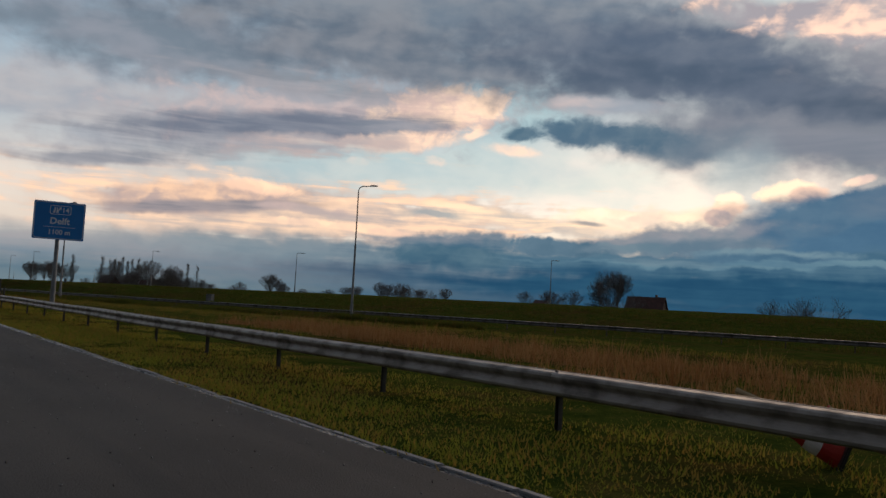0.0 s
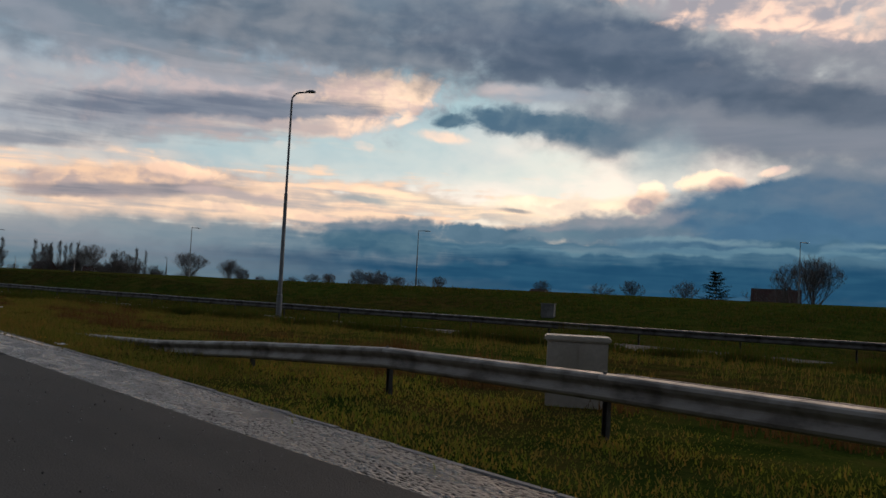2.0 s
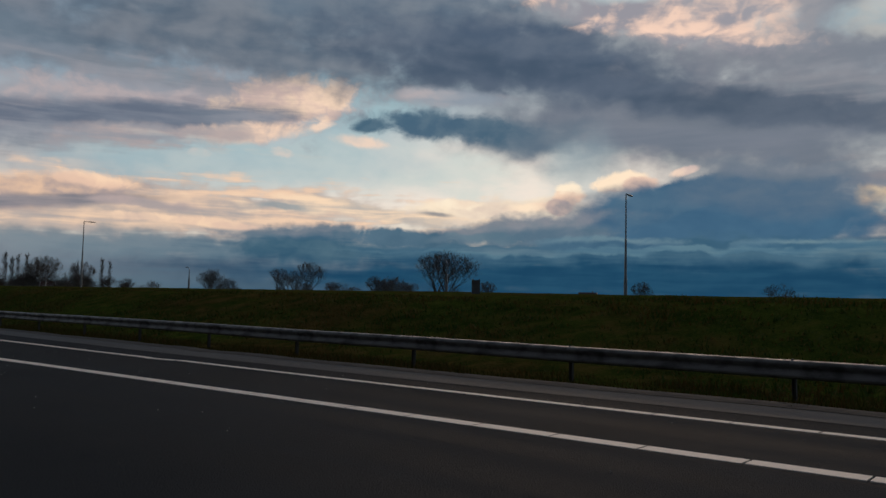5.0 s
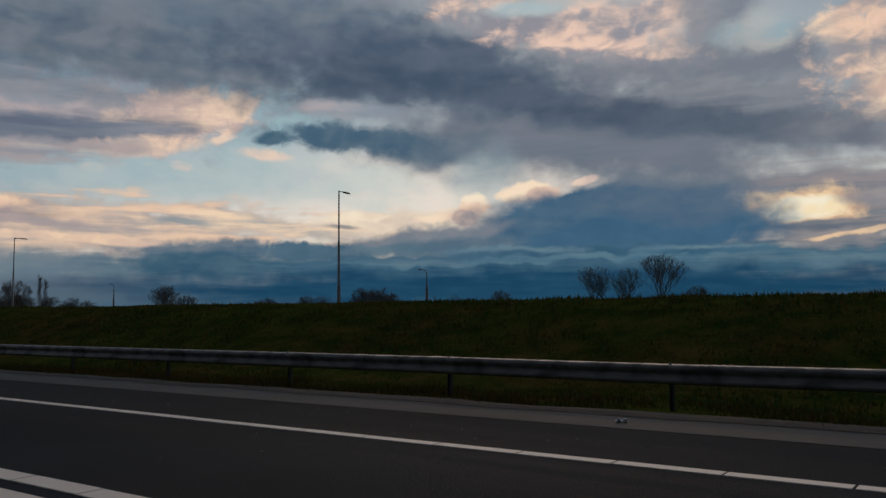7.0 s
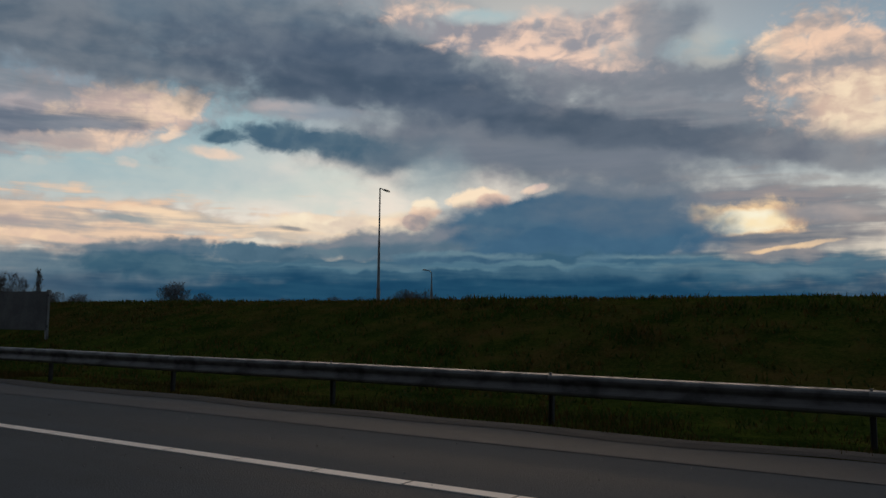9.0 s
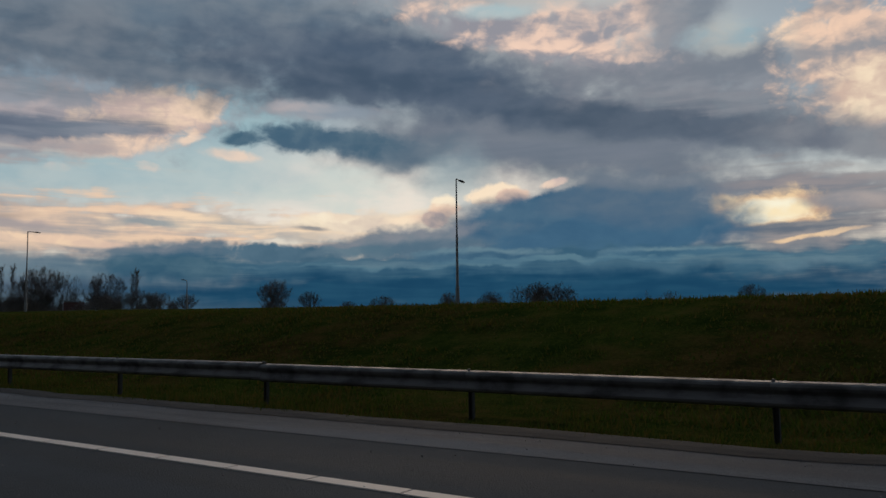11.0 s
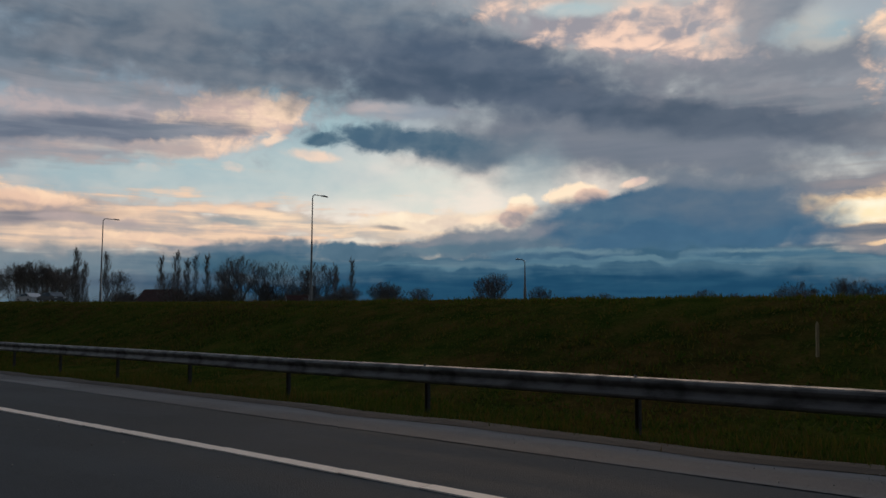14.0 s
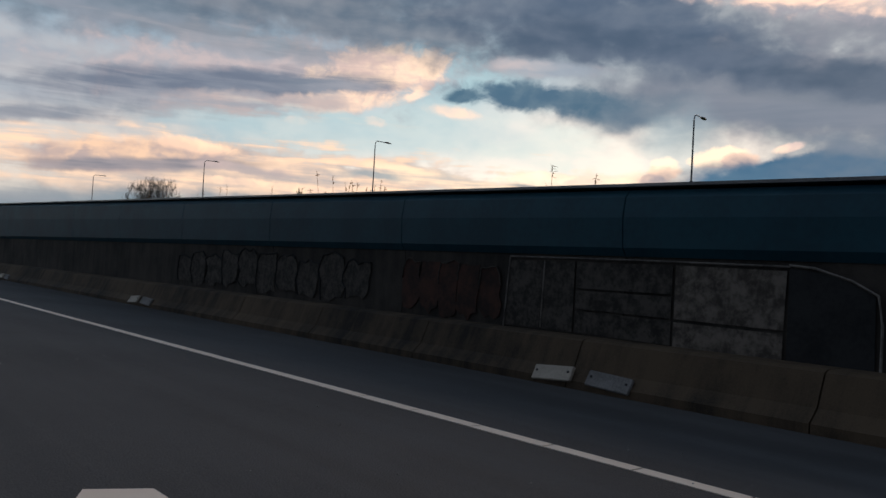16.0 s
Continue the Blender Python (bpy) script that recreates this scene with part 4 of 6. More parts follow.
# ---- road sign ----
def exit_sign(m):
    sign = thing("road_sign", "large blue motorway exit sign with white lettering on one grey post", "road sign", m)
    post = part("post", tube([(0, 0.24, -0.5), (0, 0.24, 2.1), (0, 0.24, 2.15), (0, 0.24, 7.2)], [0.17, 0.165, 0.145, 0.14], 14), POST_GREY, sign)
    w, h, zc = 3.45, 2.78, 6.2
    up = Matrix.Translation((0, 0, zc))
    part("panel", plate(round_rect(w, h, 0.10), -0.03, 0.02), BLUE, sign, "blue reflective sign panel", up)
    part("border", ring_plate(round_rect(w - 0.10, h - 0.10, 0.22), round_rect(w - 0.18, h - 0.18, 0.19), -0.037, -0.031), WHITE, sign, "white border line", up)
    for z in (zc - 0.9, zc + 0.9):
        part("bracket", box(-1.5, 1.5, 0.022, 0.12, z - 0.04, z + 0.04), POST_GREY, sign)
    cap = part("exit_plate", ring_plate(round_rect(1.42, 0.66, 0.12), round_rect(1.34, 0.58, 0.09), -0.037, -0.031), WHITE, sign, "white outline of the exit number", pose(0.05, 0, zc + 0.78))
    part("word", words("14", 0.50), WHITE, sign, "white number 14", pose(0.38, -0.034, zc + 0.78)).data.materials.append(WHITE)
    icon = bmesh.new()
    for outline in (((-0.52, -0.22), (-0.36, -0.22), (-0.32, 0.20), (-0.40, 0.20)), ((-0.28, -0.22), (-0.12, -0.22), (-0.22, 0.20), (-0.27, 0.20)),
                    ((-0.20, -0.02), (-0.14, -0.10), (0.02, 0.10), (-0.04, 0.16)), ((-0.12, 0.20), (0.06, 0.22), (0.04, 0.02))):
        sub = plate(outline, -0.037, -0.031)
        me = bpy.data.meshes.new("tmp")
        sub.to_mesh(me)
        sub.free()
        icon.from_mesh(me)
        bpy.data.meshes.remove(me)
    part("exit_symbol", icon, WHITE, sign, "white slip road symbol", pose(0.05, 0, zc + 0.78))
    part("word", words("Delft", 0.66), WHITE, sign, "white place name Delft", pose(0.05, -0.034, zc - 0.05)).data.materials.append(WHITE)
    part("divider", box(-1.0, 1.1, -0.037, -0.031, zc - 0.485, zc - 0.455), WHITE, sign, "white dividing line")
    part("word", words("1100 m", 0.50), WHITE, sign, "white distance 1100 m", pose(0.05, -0.034, zc - 0.86)).data.materials.append(WHITE)
    return sign


exit_sign(pose(-59.75, 12.36, ground_z(-59.7, 12.4) + 0.05, 0, 0, 83.5))


# ---- bare winter trees ----
def grow(kind, seed, height):
    """Limbs of a bare tree: a list of (start, end, radius, radius, depth) segments."""
    rng = random.Random(seed)
    segs = []
    fine = height * 0.0013
    thick = {"round": 1.1, "wide": 1.1, "split": 1.1, "pine": 3.4}.get(kind, 1.1)

    def twigs(p, d, n, size):
        for _ in range(n):
            nd = (d + Vector((rng.uniform(-1, 1), rng.uniform(-1, 1), rng.uniform(-0.5, 0.9))) * 0.9).normalized()
            q = p + nd * size * rng.uniform(0.5, 1.1)
            segs.append((p, q, fine * thick, fine * 0.4, 5))

    def limb(p, d, length, r, depth):
        steps = 3
        for s in range(steps):
            q = p + d * (length / steps)
            segs.append((p, q, r, r * 0.82, depth))
            p, r = q, r * 0.82
            d = (d + Vector((rng.uniform(-1, 1), rng.uniform(-1, 1), rng.uniform(-0.5, 0.7))) * wobble + Vector((0, 0, lift_up))).normalized()
            if depth < limit and (s > 0 or depth > 0):
                for _ in range(forks):
                    a = rng.uniform(0, 2 * math.pi)
                    out = Vector((math.cos(a), math.sin(a), rng.uniform(-0.2, 0.5)))
                    limb(p, (d * keep + out * spread).normalized(), length * rng.uniform(*shorter), max(r * 0.6, fine), depth + 1)
            if depth >= 2:
                twigs(p, d, (26 if depth >= limit else 15) if kind == "split" else 9 if depth >= limit else 5, height * 0.055)

    def bough(p, d, length, r, depth, rise):
        """A limb that bends, forks at its end and carries side shoots, down to fine twigs."""
        for s in range(3):
            q = p + d * (length / 3)
            segs.append((p, q, r, r * 0.86, depth))
            p, r = q, r * 0.86
            d = (d + Vector((rng.uniform(-1, 1), rng.uniform(-1, 1), rng.uniform(-1, 1))) * 0.13 + Vector((0, 0, rise))).normalized()
            if depth >= 2:
                twigs(p, d, (0, 0, 3, 4, 4, 3)[depth], height * 0.085)
            if depth in (1, 2) and s < 2:
                a = rng.uniform(0, 2 * math.pi)
                bough(p, (d + Vector((math.cos(a), math.sin(a), rng.uniform(-0.2, 0.5))) * 0.9).normalized(), length * rng.uniform(0.6, 0.8), max(r * 0.5, fine), depth + 2, rise)
        if depth >= 5:
            twigs(p, d, 3, height * 0.07)
            return
        for k in range(3 if depth < 4 else 2):
            a = rng.uniform(0, 2 * math.pi)
            out = Vector((math.cos(a), math.sin(a), rng.uniform(-0.35, 0.35)))
            bough(p, (d + out * rng.uniform(0.25, 0.75)).normalized(), length * rng.uniform(0.62, 0.86), max(r * 0.68, fine), depth + 1, rise)

    if kind == "poplar":
        wobble, lift_up, limit, forks, keep, spread, shorter = 0.15, 0.25, 2, 1, 1.0, 0.5, (0.5, 0.7)
        p, r = Vector((0, 0, 0)), height * 0.011
        n = 16
        for k in range(n):
            q = Vector((rng.uniform(-0.1, 0.1), rng.uniform(-0.1, 0.1), height * (k + 1) / n))
            segs.append((p, q, r, r * 0.88, 0))
            p, r = q, r * 0.88
            if k > 0:
                for _ in range(4):
                    a = rng.uniform(0, 2 * math.pi)
                    d = Vector((math.cos(a) * 0.5, math.sin(a) * 0.5, 1)).normalized()
                    limb(p, d, height * (0.17 - 0.13 * abs(k / n - 0.4)) * rng.uniform(0.7, 1.1), max(r * 0.4, fine), 1)
    elif kind == "pine":
        wobble, lift_up, limit, forks, keep, spread, shorter = 0.2, 0.02, 2, 1, 1.0, 0.5, (0.4, 0.6)
        p, r = Vector((0, 0, 0)), height * 0.02
        for k in range(12):
            q = Vector((rng.uniform(-0.1, 0.1), rng.uniform(-0.1, 0.1), height * (k + 1) / 12))
            segs.append((p, q, r, r * 0.88, 0))
            p, r = q, r * 0.88
            if k > 2:
                for _ in range(7):
                    a = rng.uniform(0, 2 * math.pi)
                    reach = height * (0.40 - 0.30 * (k - 3) / 8) * rng.uniform(0.5, 1.1)
                    d = Vector((math.cos(a), math.sin(a), rng.uniform(0.05, 0.35))).normalized()
                    segs.append((p, p + d * reach, r * 0.4, fine, 1))
                    for _ in range(110):
                        c = p + d * reach * rng.uniform(0.2, 1.05) + Vector((rng.gauss(0, 1), rng.gauss(0, 1), rng.gauss(0, 0.7))) * height * 0.022
                        twigs(c, d, 1, height * 0.05)
    elif kind == "bush":
        wobble, lift_up, limit, forks, keep, spread, shorter = 0.25, 0.02, 3, 2, 0.8, 0.8, (0.5, 0.75)
        for _ in range(10):
            a = rng.uniform(0, 2 * math.pi)
            d = Vector((math.cos(a) * rng.uniform(0.1, 1.1), math.sin(a) * rng.uniform(0.1, 1.1), 1)).normalized()
            limb(Vector((math.cos(a) * height * 0.3 * rng.random(), math.sin(a) * height * 0.3, 0)), d, height * rng.uniform(0.35, 0.6), height * 0.010, 1)
    elif kind == "split":
        # several leaning stems from one foot, like a fan
        for k in range(6):
            a = k * 1.05 + rng.uniform(-0.3, 0.3)
            lean = rng.uniform(0.1, 0.75)
            foot = Vector((math.cos(a) * height * 0.03, math.sin(a) * height * 0.03, 0))
            bough(foot, Vector((math.cos(a) * lean, math.sin(a) * lean, 1)).normalized(), height * rng.uniform(0.3, 0.36), height * 0.012, 1, 0.10)
    else:
        p, q = Vector((0, 0, 0)), Vector((0, 0, height * 0.2))
        segs.append((p, q, height * 0.024, height * 0.020, 0))
        for k in range(6):
            a = k * 1.05 + rng.uniform(-0.3, 0.3)
            lean = rng.uniform(0.3, 0.9) if kind == "round" else rng.uniform(0.6, 1.4)
            bough(q, Vector((math.cos(a) * lean, math.sin(a) * lean, 1)).normalized(), height * rng.uniform(0.24, 0.3), height * 0.012, 1, 0.05 if kind == "round" else 0.0)
        bough(q, Vector((rng.uniform(-0.1, 0.1), rng.uniform(-0.1, 0.1), 1)), height * 0.3, height * 0.016, 1, 0.05)
    if kind in ("round", "wide", "split", "bush"):
        # keep the crown inside an uneven dome
        tall = max(s[1].z for s in segs)
        mid, rx, rz = {"round": (0.56, 0.46, 0.46), "wide": (0.50, 0.60, 0.46), "split": (0.52, 0.52, 0.50), "bush": (0.34, 0.75, 0.50)}[kind]
        full = min(tall, height * 1.05)
        kept = []
        for s in segs:
            v = s[1]
            a = math.atan2(v.y, v.x)
            uneven = 1.0 + 0.16 * noise.noise((math.cos(a) * 2.2, math.sin(a) * 2.2, v.z / full * 4.0 + seed)) + rng.uniform(-0.05, 0.05)
            if s[4] < 2 or math.hypot(v.xy.length / (rx * full), (v.z - mid * full) / (rz * full)) < uneven:
                kept.append(s)
        segs = [s for s in kept if s[4] >= 2 or s[1].z < (mid + rz * 0.75) * full]
    return segs


def tree_meshes(kind, seed, height):
    segs = grow(kind, seed, height)
    top = max(max(s[0].z, s[1].z) for s in segs)
    k = height / top
    out = []
    for wood in (True, False):
        verts, faces = [], []
        for p, q, r0, r1, depth in segs:
            if (depth < 1 and kind in ('round', 'wide', 'poplar', 'pine')) != wood:
                continue
            sides = 6 if wood else 4 if depth < 4 else 3
            d = (q - p).normalized()
            side = d.cross(Vector((0.3, 0.2, 1)) if abs(d.z) < 0.9 else Vector((1, 0.2, 0))).normalized()
            up = side.cross(d)
            b = len(verts)
            if depth >= {"poplar": 2, "bush": 3}.get(kind, 4):
                for c in (p - side * r0, p + side * r0, q):
                    verts.append(tuple(c * k))
                faces.append((b, b + 1, b + 2))
                continue
            for c, r in ((p, r0), (q, r1)):
                for i in range(sides):
                    a = 2 * math.pi * i / sides
                    verts.append(tuple((c + (side * math.cos(a) + up * math.sin(a)) * r) * k))
            for i in range(sides):
                faces.append((b + i, b + (i + 1) % sides, b + sides + (i + 1) % sides, b + sides + i))
        me = bpy.data.meshes.new("trunk" if wood else "crown")
        me.from_pydata(verts, [], faces)
        me.update()
        me.materials.append(BARK if wood else NEEDLE if kind == "pine" else TWIG)
        out.append(me)
    return out


SHAPES = {}
for key, kind, seed in (("round", "round", 3), ("round_b", "round", 8), ("wide", "wide", 5), ("split", "split", 12), ("split_b", "split", 21), ("poplar", "poplar", 2), ("poplar_b", "poplar", 9),
                        ("bush", "bush", 4), ("bush_b", "bush", 14), ("pine", "pine", 6)):
    SHAPES[key] = tree_meshes(kind, seed, 10.0)
TREE_LABEL = {"round": "bare round-crowned winter tree beyond the bank", "wide": "bare spreading winter tree beyond the bank", "split": "bare many-stemmed winter tree on the bank",
              "pine": "dark evergreen pine with layered boughs beside a farmhouse", "poplar": "tall narrow bare poplar in a distant row", "bush": "low dense leafless bush on the skyline"}


def tree(key, x, y, top, width=1.0):
    """A tree whose crown reaches the height top."""
    kind = key.split("_")[0]
    z = ground_z(max(min(x, 60), -640), y) - 0.1
    s = (top - z) / 10.0
    m = Matrix.LocRotScale((x, y, z), Euler((0, 0, random.uniform(0, 6.28))), (s * width, s * width, s))
    t = thing("bush" if kind == "bush" else "tree", TREE_LABEL[kind], "bush" if kind == "bush" else "tree", m, "trees on the skyline")
    if kind not in ("bush", "split"):
        part("trunk", SHAPES[key][0], BARK, t)
    part("crown", SHAPES[key][1], TWIG, t)
    return t


# the row of poplars and the wood round the farm
for x, y, top in ((-775, 198, 29.5), (-772, 204, 31.5), (-770, 208, 28), (-769, 212, 30.5), (-768, 217, 31), (-785, 164.5, 31), (-828, 200, 33.5), (-693, 237.6, 26.8), (-725, 257, 26.5)):
    tree(random.choice(("poplar", "poplar_b")), x, y, top, 0.95)
for x, y, top, key in ((-750, 223, 29.5, "round"), (-745, 212, 24, "round_b"), (-697, 201, 23.5, "split"), (-706, 229, 24.5, "round_b"), (-668, 303, 22.3, "round"), (-675, 308, 20.5, "split_b"),
                       (-640, 300, 15, "round_b"), (-584, 343, 14, "round"), (-525, 329, 17, "round_b"), (-516, 331, 15, "wide"), (-543, 316, 13, "split"), (-553, 368, 18, "wide"),
                       (-686, 69, 19.5, "round"), (-720, 120, 20, "round_b"), (-760, 130, 21, "split"), (-800, 150, 24, "round"), (-735, 180, 20, "split_b"), (-742, 138, 19, "round"), (-775, 148, 22, "round_b"), (-790, 132, 20, "round"), (-815, 168, 23, "split"), (-705, 140, 17, "round_b"), (-830, 150, 22, "round")):
    tree(key, x, y, top)
for k in range(22):
    x = -640 - 15 * k + random.uniform(-4, 4)
    tree(random.choice(("bush", "round", "round_b")), x, 205 + random.uniform(-30, 60) + 0.12 * (-640 - x), random.uniform(10, 17), 1.2)
for k in range(27):
    tree(random.choice(("round", "round_b", "wide", "round", "bush")), -655 - 6.5 * k + random.uniform(-3, 3), 205 + random.uniform(-12, 45), random.uniform(9, 16), 1.15)
# twin trees close by on the bank
tree("pine", -172, 190, 11.4, 1.15)
tree("split", -227.4, 74.0, 8.0, 1.55)
tree("split_b", -230.6, 75.4, 7.8, 1.45)
for x, y, top, key in ((-251.0, 70.8, 6.9, "split"), (-254.2, 70.6, 5.7, "split_b"), (-257.4, 70.2, 6.0, "split"), (-255.8, 71.5, 5.3, "bush")):
    tree(key, x, y, top, 1.15)
# behind the first stretch
for x, y, top, key in ((-126.5, 145, 12.3, "split"), (-129, 150, 11.8, "round"), (-133, 150, 11, "split_b"), (-176, 182, 8.5, "round"), (-524, 343, 17.3, "wide"),
                       (-150, 175, 8.0, "bush"), (-205, 200, 9, "round"), (-255, 250, 9.5, "wide"), (-330, 300, 12, "round_b"), (-430, 320, 13, "round"), (-470, 330, 12, "bush"), (-110, 190, 7.5, "bush"), (-90, 170, 8, "bush_b")):
    tree(key, x, y, top)
for k in range(9):
    tree(random.choice(("poplar", "poplar_b")), -900 - 14 * k, 225 + 5 * k, 32 + random.uniform(-4, 3), 0.9)
for k in range(20):
    x = -560 - 28 * k + random.uniform(-7, 7)
    tree(random.choice(("bush", "round", "bush_b", "round_b")), x, 360 - 3 * k + random.uniform(-20, 40), random.uniform(9, 17), 1.3)


# ---- road markings ----
def line_pieces(name, label, x0, x1, y_of, width, length=1.02, z_of=lambda x: 0.0):
    """A painted line laid in short lengths with narrow joints."""
    home = thing(name, label, "road marking", kind="structure")
    unit = bmesh.new()
    add_box(unit, -length / 2 + 0.012, length / 2 - 0.012, -width / 2, width / 2, -0.004, 0.009)
    me = mesh_of("line_piece", unit, PAINT)
    x = x0
    while x > x1:
        xm = x - length / 2
        turn = math.degrees(math.atan2(y_of(xm + 0.5) - y_of(xm - 0.5), 1.0))
        part("line_piece", me, PAINT, home, m=pose(xm, y_of(xm) + random.uniform(-0.006, 0.006), z_of(xm), 0, 0, turn))
        x -= length
    return home


line_pieces("edge_line", "worn white painted edge line on asphalt", -141, -330, edge_line_y, 0.17)
line_pieces("edge_line", "worn white painted edge line on asphalt", -330, -600, edge_line_y, 0.17, 1.03, lambda x: road_z(x, edge_line_y(x)) + 0.002)
line_pieces("edge_line", "thin pale painted edge line on the slip road", -84, -140, lambda x: outer_edge_y(x) - 0.3, 0.12, 2.0, lambda x: slip_z(x) + 0.004)
line_pieces("lane_line", "broad white painted line beside the painted island", -150, -248, inner_line_y, 0.24)


def paint_patch(name, label, outline, material):
    bm = bmesh.new()
    low = [bm.verts.new((x, y, road_z(x, y) - 0.004)) for x, y in outline]
    top = [bm.verts.new((x, y, road_z(x, y) + 0.008)) for x, y in outline]
    bm.faces.new(top)
    for i in range(len(outline)):
        j = (i + 1) % len(outline)
        bm.faces.new((low[i], low[j], top[j], top[i]))
    bmesh.ops.recalc_face_normals(bm, faces=bm.faces)
    return tagged(part(name, bm, material), label, "road marking", kind="structure")


far_side = [(x, inner_line_y(x) - 0.33) for x in stations(-197.7, -244, 6)]
paint_patch("painted_island", "large solid white painted island between two carriageways", far_side + [(-244, 2.5), (-198.1, 2.5)], PAINT)
OLDPAINT = plain("worn_grey_paint", (0.075, 0.073, 0.07), (0.13, 0.126, 0.12), 0.7, scale=1.2, fine=18.0)
paint_patch("worn_patch", "faded grey remains of road paint", [(-196.6, 4.5), (-197.45, 4.38), (-197.85, 2.9), (-197.0, 2.85)], OLDPAINT)
paint_patch("road_arrow", "white painted arrow head on asphalt", [(-493.75, 2.01), (-494.95, 2.01), (-495.1, 1.65), (-493.8, 1.7)], PAINT)
paint_patch("road_arrow", "white painted arrow head on asphalt", [(-507.55, 2.04), (-507.97, 2.04), (-508.1, 1.65), (-507.6, 1.4)], PAINT)
for k, (x, dx, w) in enumerate(((-497.6, -0.46, 0.13), (-497.1, -0.46, 0.10), (-496.7, -0.46, 0.08))):
    paint_patch("bridge_joint", "pale sealed expansion joint across the asphalt", [(x + 1.05, 7.9), (x + 1.05 - w, 7.9), (x - 1.2 - w, 2.8), (x - 1.2, 2.8)], OLDPAINT)
paint_patch("sealed_seam", "thin pale seam across the hard shoulder", [(-56.25, 3.75), (-56.31, 3.75), (-56.45, 1.2), (-56.38, 1.2)], OLDPAINT)

WATER = plain("puddle_water", (0.020, 0.020, 0.021), (0.032, 0.031, 0.031), 0.14, scale=2.0, fine=14.0, relief=0.25, rough2=0.05)


def puddle(x0, x1, y_of, wide, seed):
    bm = bmesh.new()
    xs = stations(x0, x1, 0.35)
    n = len(xs)
    inner, outer = [], []
    for k, x in enumerate(xs):
        swell = max(0.0, math.sin(math.pi * k / (n - 1))) ** 0.5
        w = wide * swell * (0.65 + 0.7 * abs(noise.noise((x * 0.8, seed, 0.0))))
        y = y_of(x) + 0.10 * noise.noise((x * 0.5, seed, 3.0))
        inner.append((x, y - w - 0.004, 0.014))
        outer.append((x, y + 0.004, 0.014))
    ring = [bm.verts.new(p) for p in inner + outer[::-1]]
    for k in range(n - 1):
        bm.faces.new((ring[k], ring[k + 1], ring[2 * n - 2 - k], ring[2 * n - 1 - k]))
    return tagged(part("puddle", bm, WATER), "still shallow rain puddle along the gutter", "puddle", kind="structure")


for x0, x1, wide, seed in ((-47.0, -51.0, 0.13, 1), (-53.0, -56.0, 0.10, 2), (-58.5, -63.0, 0.16, 3), (-77, -83, 0.08, 4), (-84.5, -88, 0.07, 5)):
    puddle(x0, x1, lambda x: kerb_outer_y(x) - 0.12, wide * 1.2, seed)

# the kerb beside the first stretch, stone by stone
kerb = thing("kerb", "weathered concrete kerb stones with mossy joints", "kerb", kind="structure")
stone = mesh_of("kerb_stone", box(-0.485, 0.485, -0.04, 0.04, -0.15, 0.022, 0.008), KERB)
for x in stations(14, -76, 1.0):
    part("kerb_stone", stone, KERB, kerb, m=pose(x, kerb_outer_y(x) - 0.02 + random.uniform(-0.01, 0.01), random.uniform(-0.02, -0.002), random.uniform(-1.5, 1.5), random.uniform(-0.4, 0.4), random.uniform(-0.6, 0.6)))
kerb2 = thing("kerb", "half-buried pale concrete kerb along the soaked strip", "kerb", kind="structure")
for x in stations(-77, -138, 1.0):
    part("kerb_stone", stone, KERB, kerb2, m=pose(x, kerb_outer_y(x) + 0.02 + random.uniform(-0.02, 0.02), random.uniform(-0.02, -0.008), random.uniform(-2, 2), 0, random.uniform(-0.6, 0.6)))


# ---- small signs and boxes ----
def distance_post(m, text, label):
    """A kilometre marker: a dark board over a green one on a thin post."""
    s = thing("kilometre_post", label, "road marker", m, "kilometre posts")
    part("post", box(-0.025, 0.025, 0.012, 0.05, -0.4, 0.75, 0.004), WOOD, s)
    top = part("top_board", box(-0.21, 0.21, -0.01, 0.012, 0.50, 0.72, 0.004), BLACK, s, "black upper board")
    disc = bmesh.new()
    bmesh.ops.create_cone(disc, segments=20, radius1=0.055, radius2=0.055, depth=0.008, cap_ends=True)
    bmesh.ops.rotate(disc, matrix=Matrix.Rotation(radians(90), 3, "X"), verts=disc.verts)
    part("disc", disc, WHITE, top, "small pale disc", pose(0, -0.014, 0.62))
    board = part("lower_board", box(-0.21, 0.21, -0.01, 0.012, 0.16, 0.48, 0.004), GREEN, s, "green lower board with white edge")
    part("border", ring_plate(round_rect(0.41, 0.31, 0.03), round_rect(0.385, 0.285, 0.025), -0.0145, -0.0105), WHITE, board, m=pose(0, 0, 0.32))
    part("road_plate", box(-0.17, 0.0, -0.0145, -0.0105, 0.345, 0.445), RED, board, "red road number plate")
    for body, size, x, z in ((text[0], 0.09, -0.085, 0.395), (text[1], 0.09, 0.10, 0.395), (text[2], 0.15, -0.02, 0.25)):
        part("word", words(body, size, 0.003), WHITE, board, m=pose(x, -0.0165, z)).data.materials.append(WHITE)
    return s


distance_post(pose(-100.75, 7.84, -0.06, 0, -15, 55), ("A4", "Re", "55,4"), "kilometre marker reading A4 Re 55,4, leaning in grass")
distance_post(pose(-203.6, 13.3, 0.42, 0, 0, 38), ("A4", "Re", ""), "kilometre marker with black and green boards behind the rail")
distance_post(pose(-421.7, 12.1, 0.16, 0, 3, 38), ("A4", "Re", ""), "kilometre marker with black and green boards behind the rail")


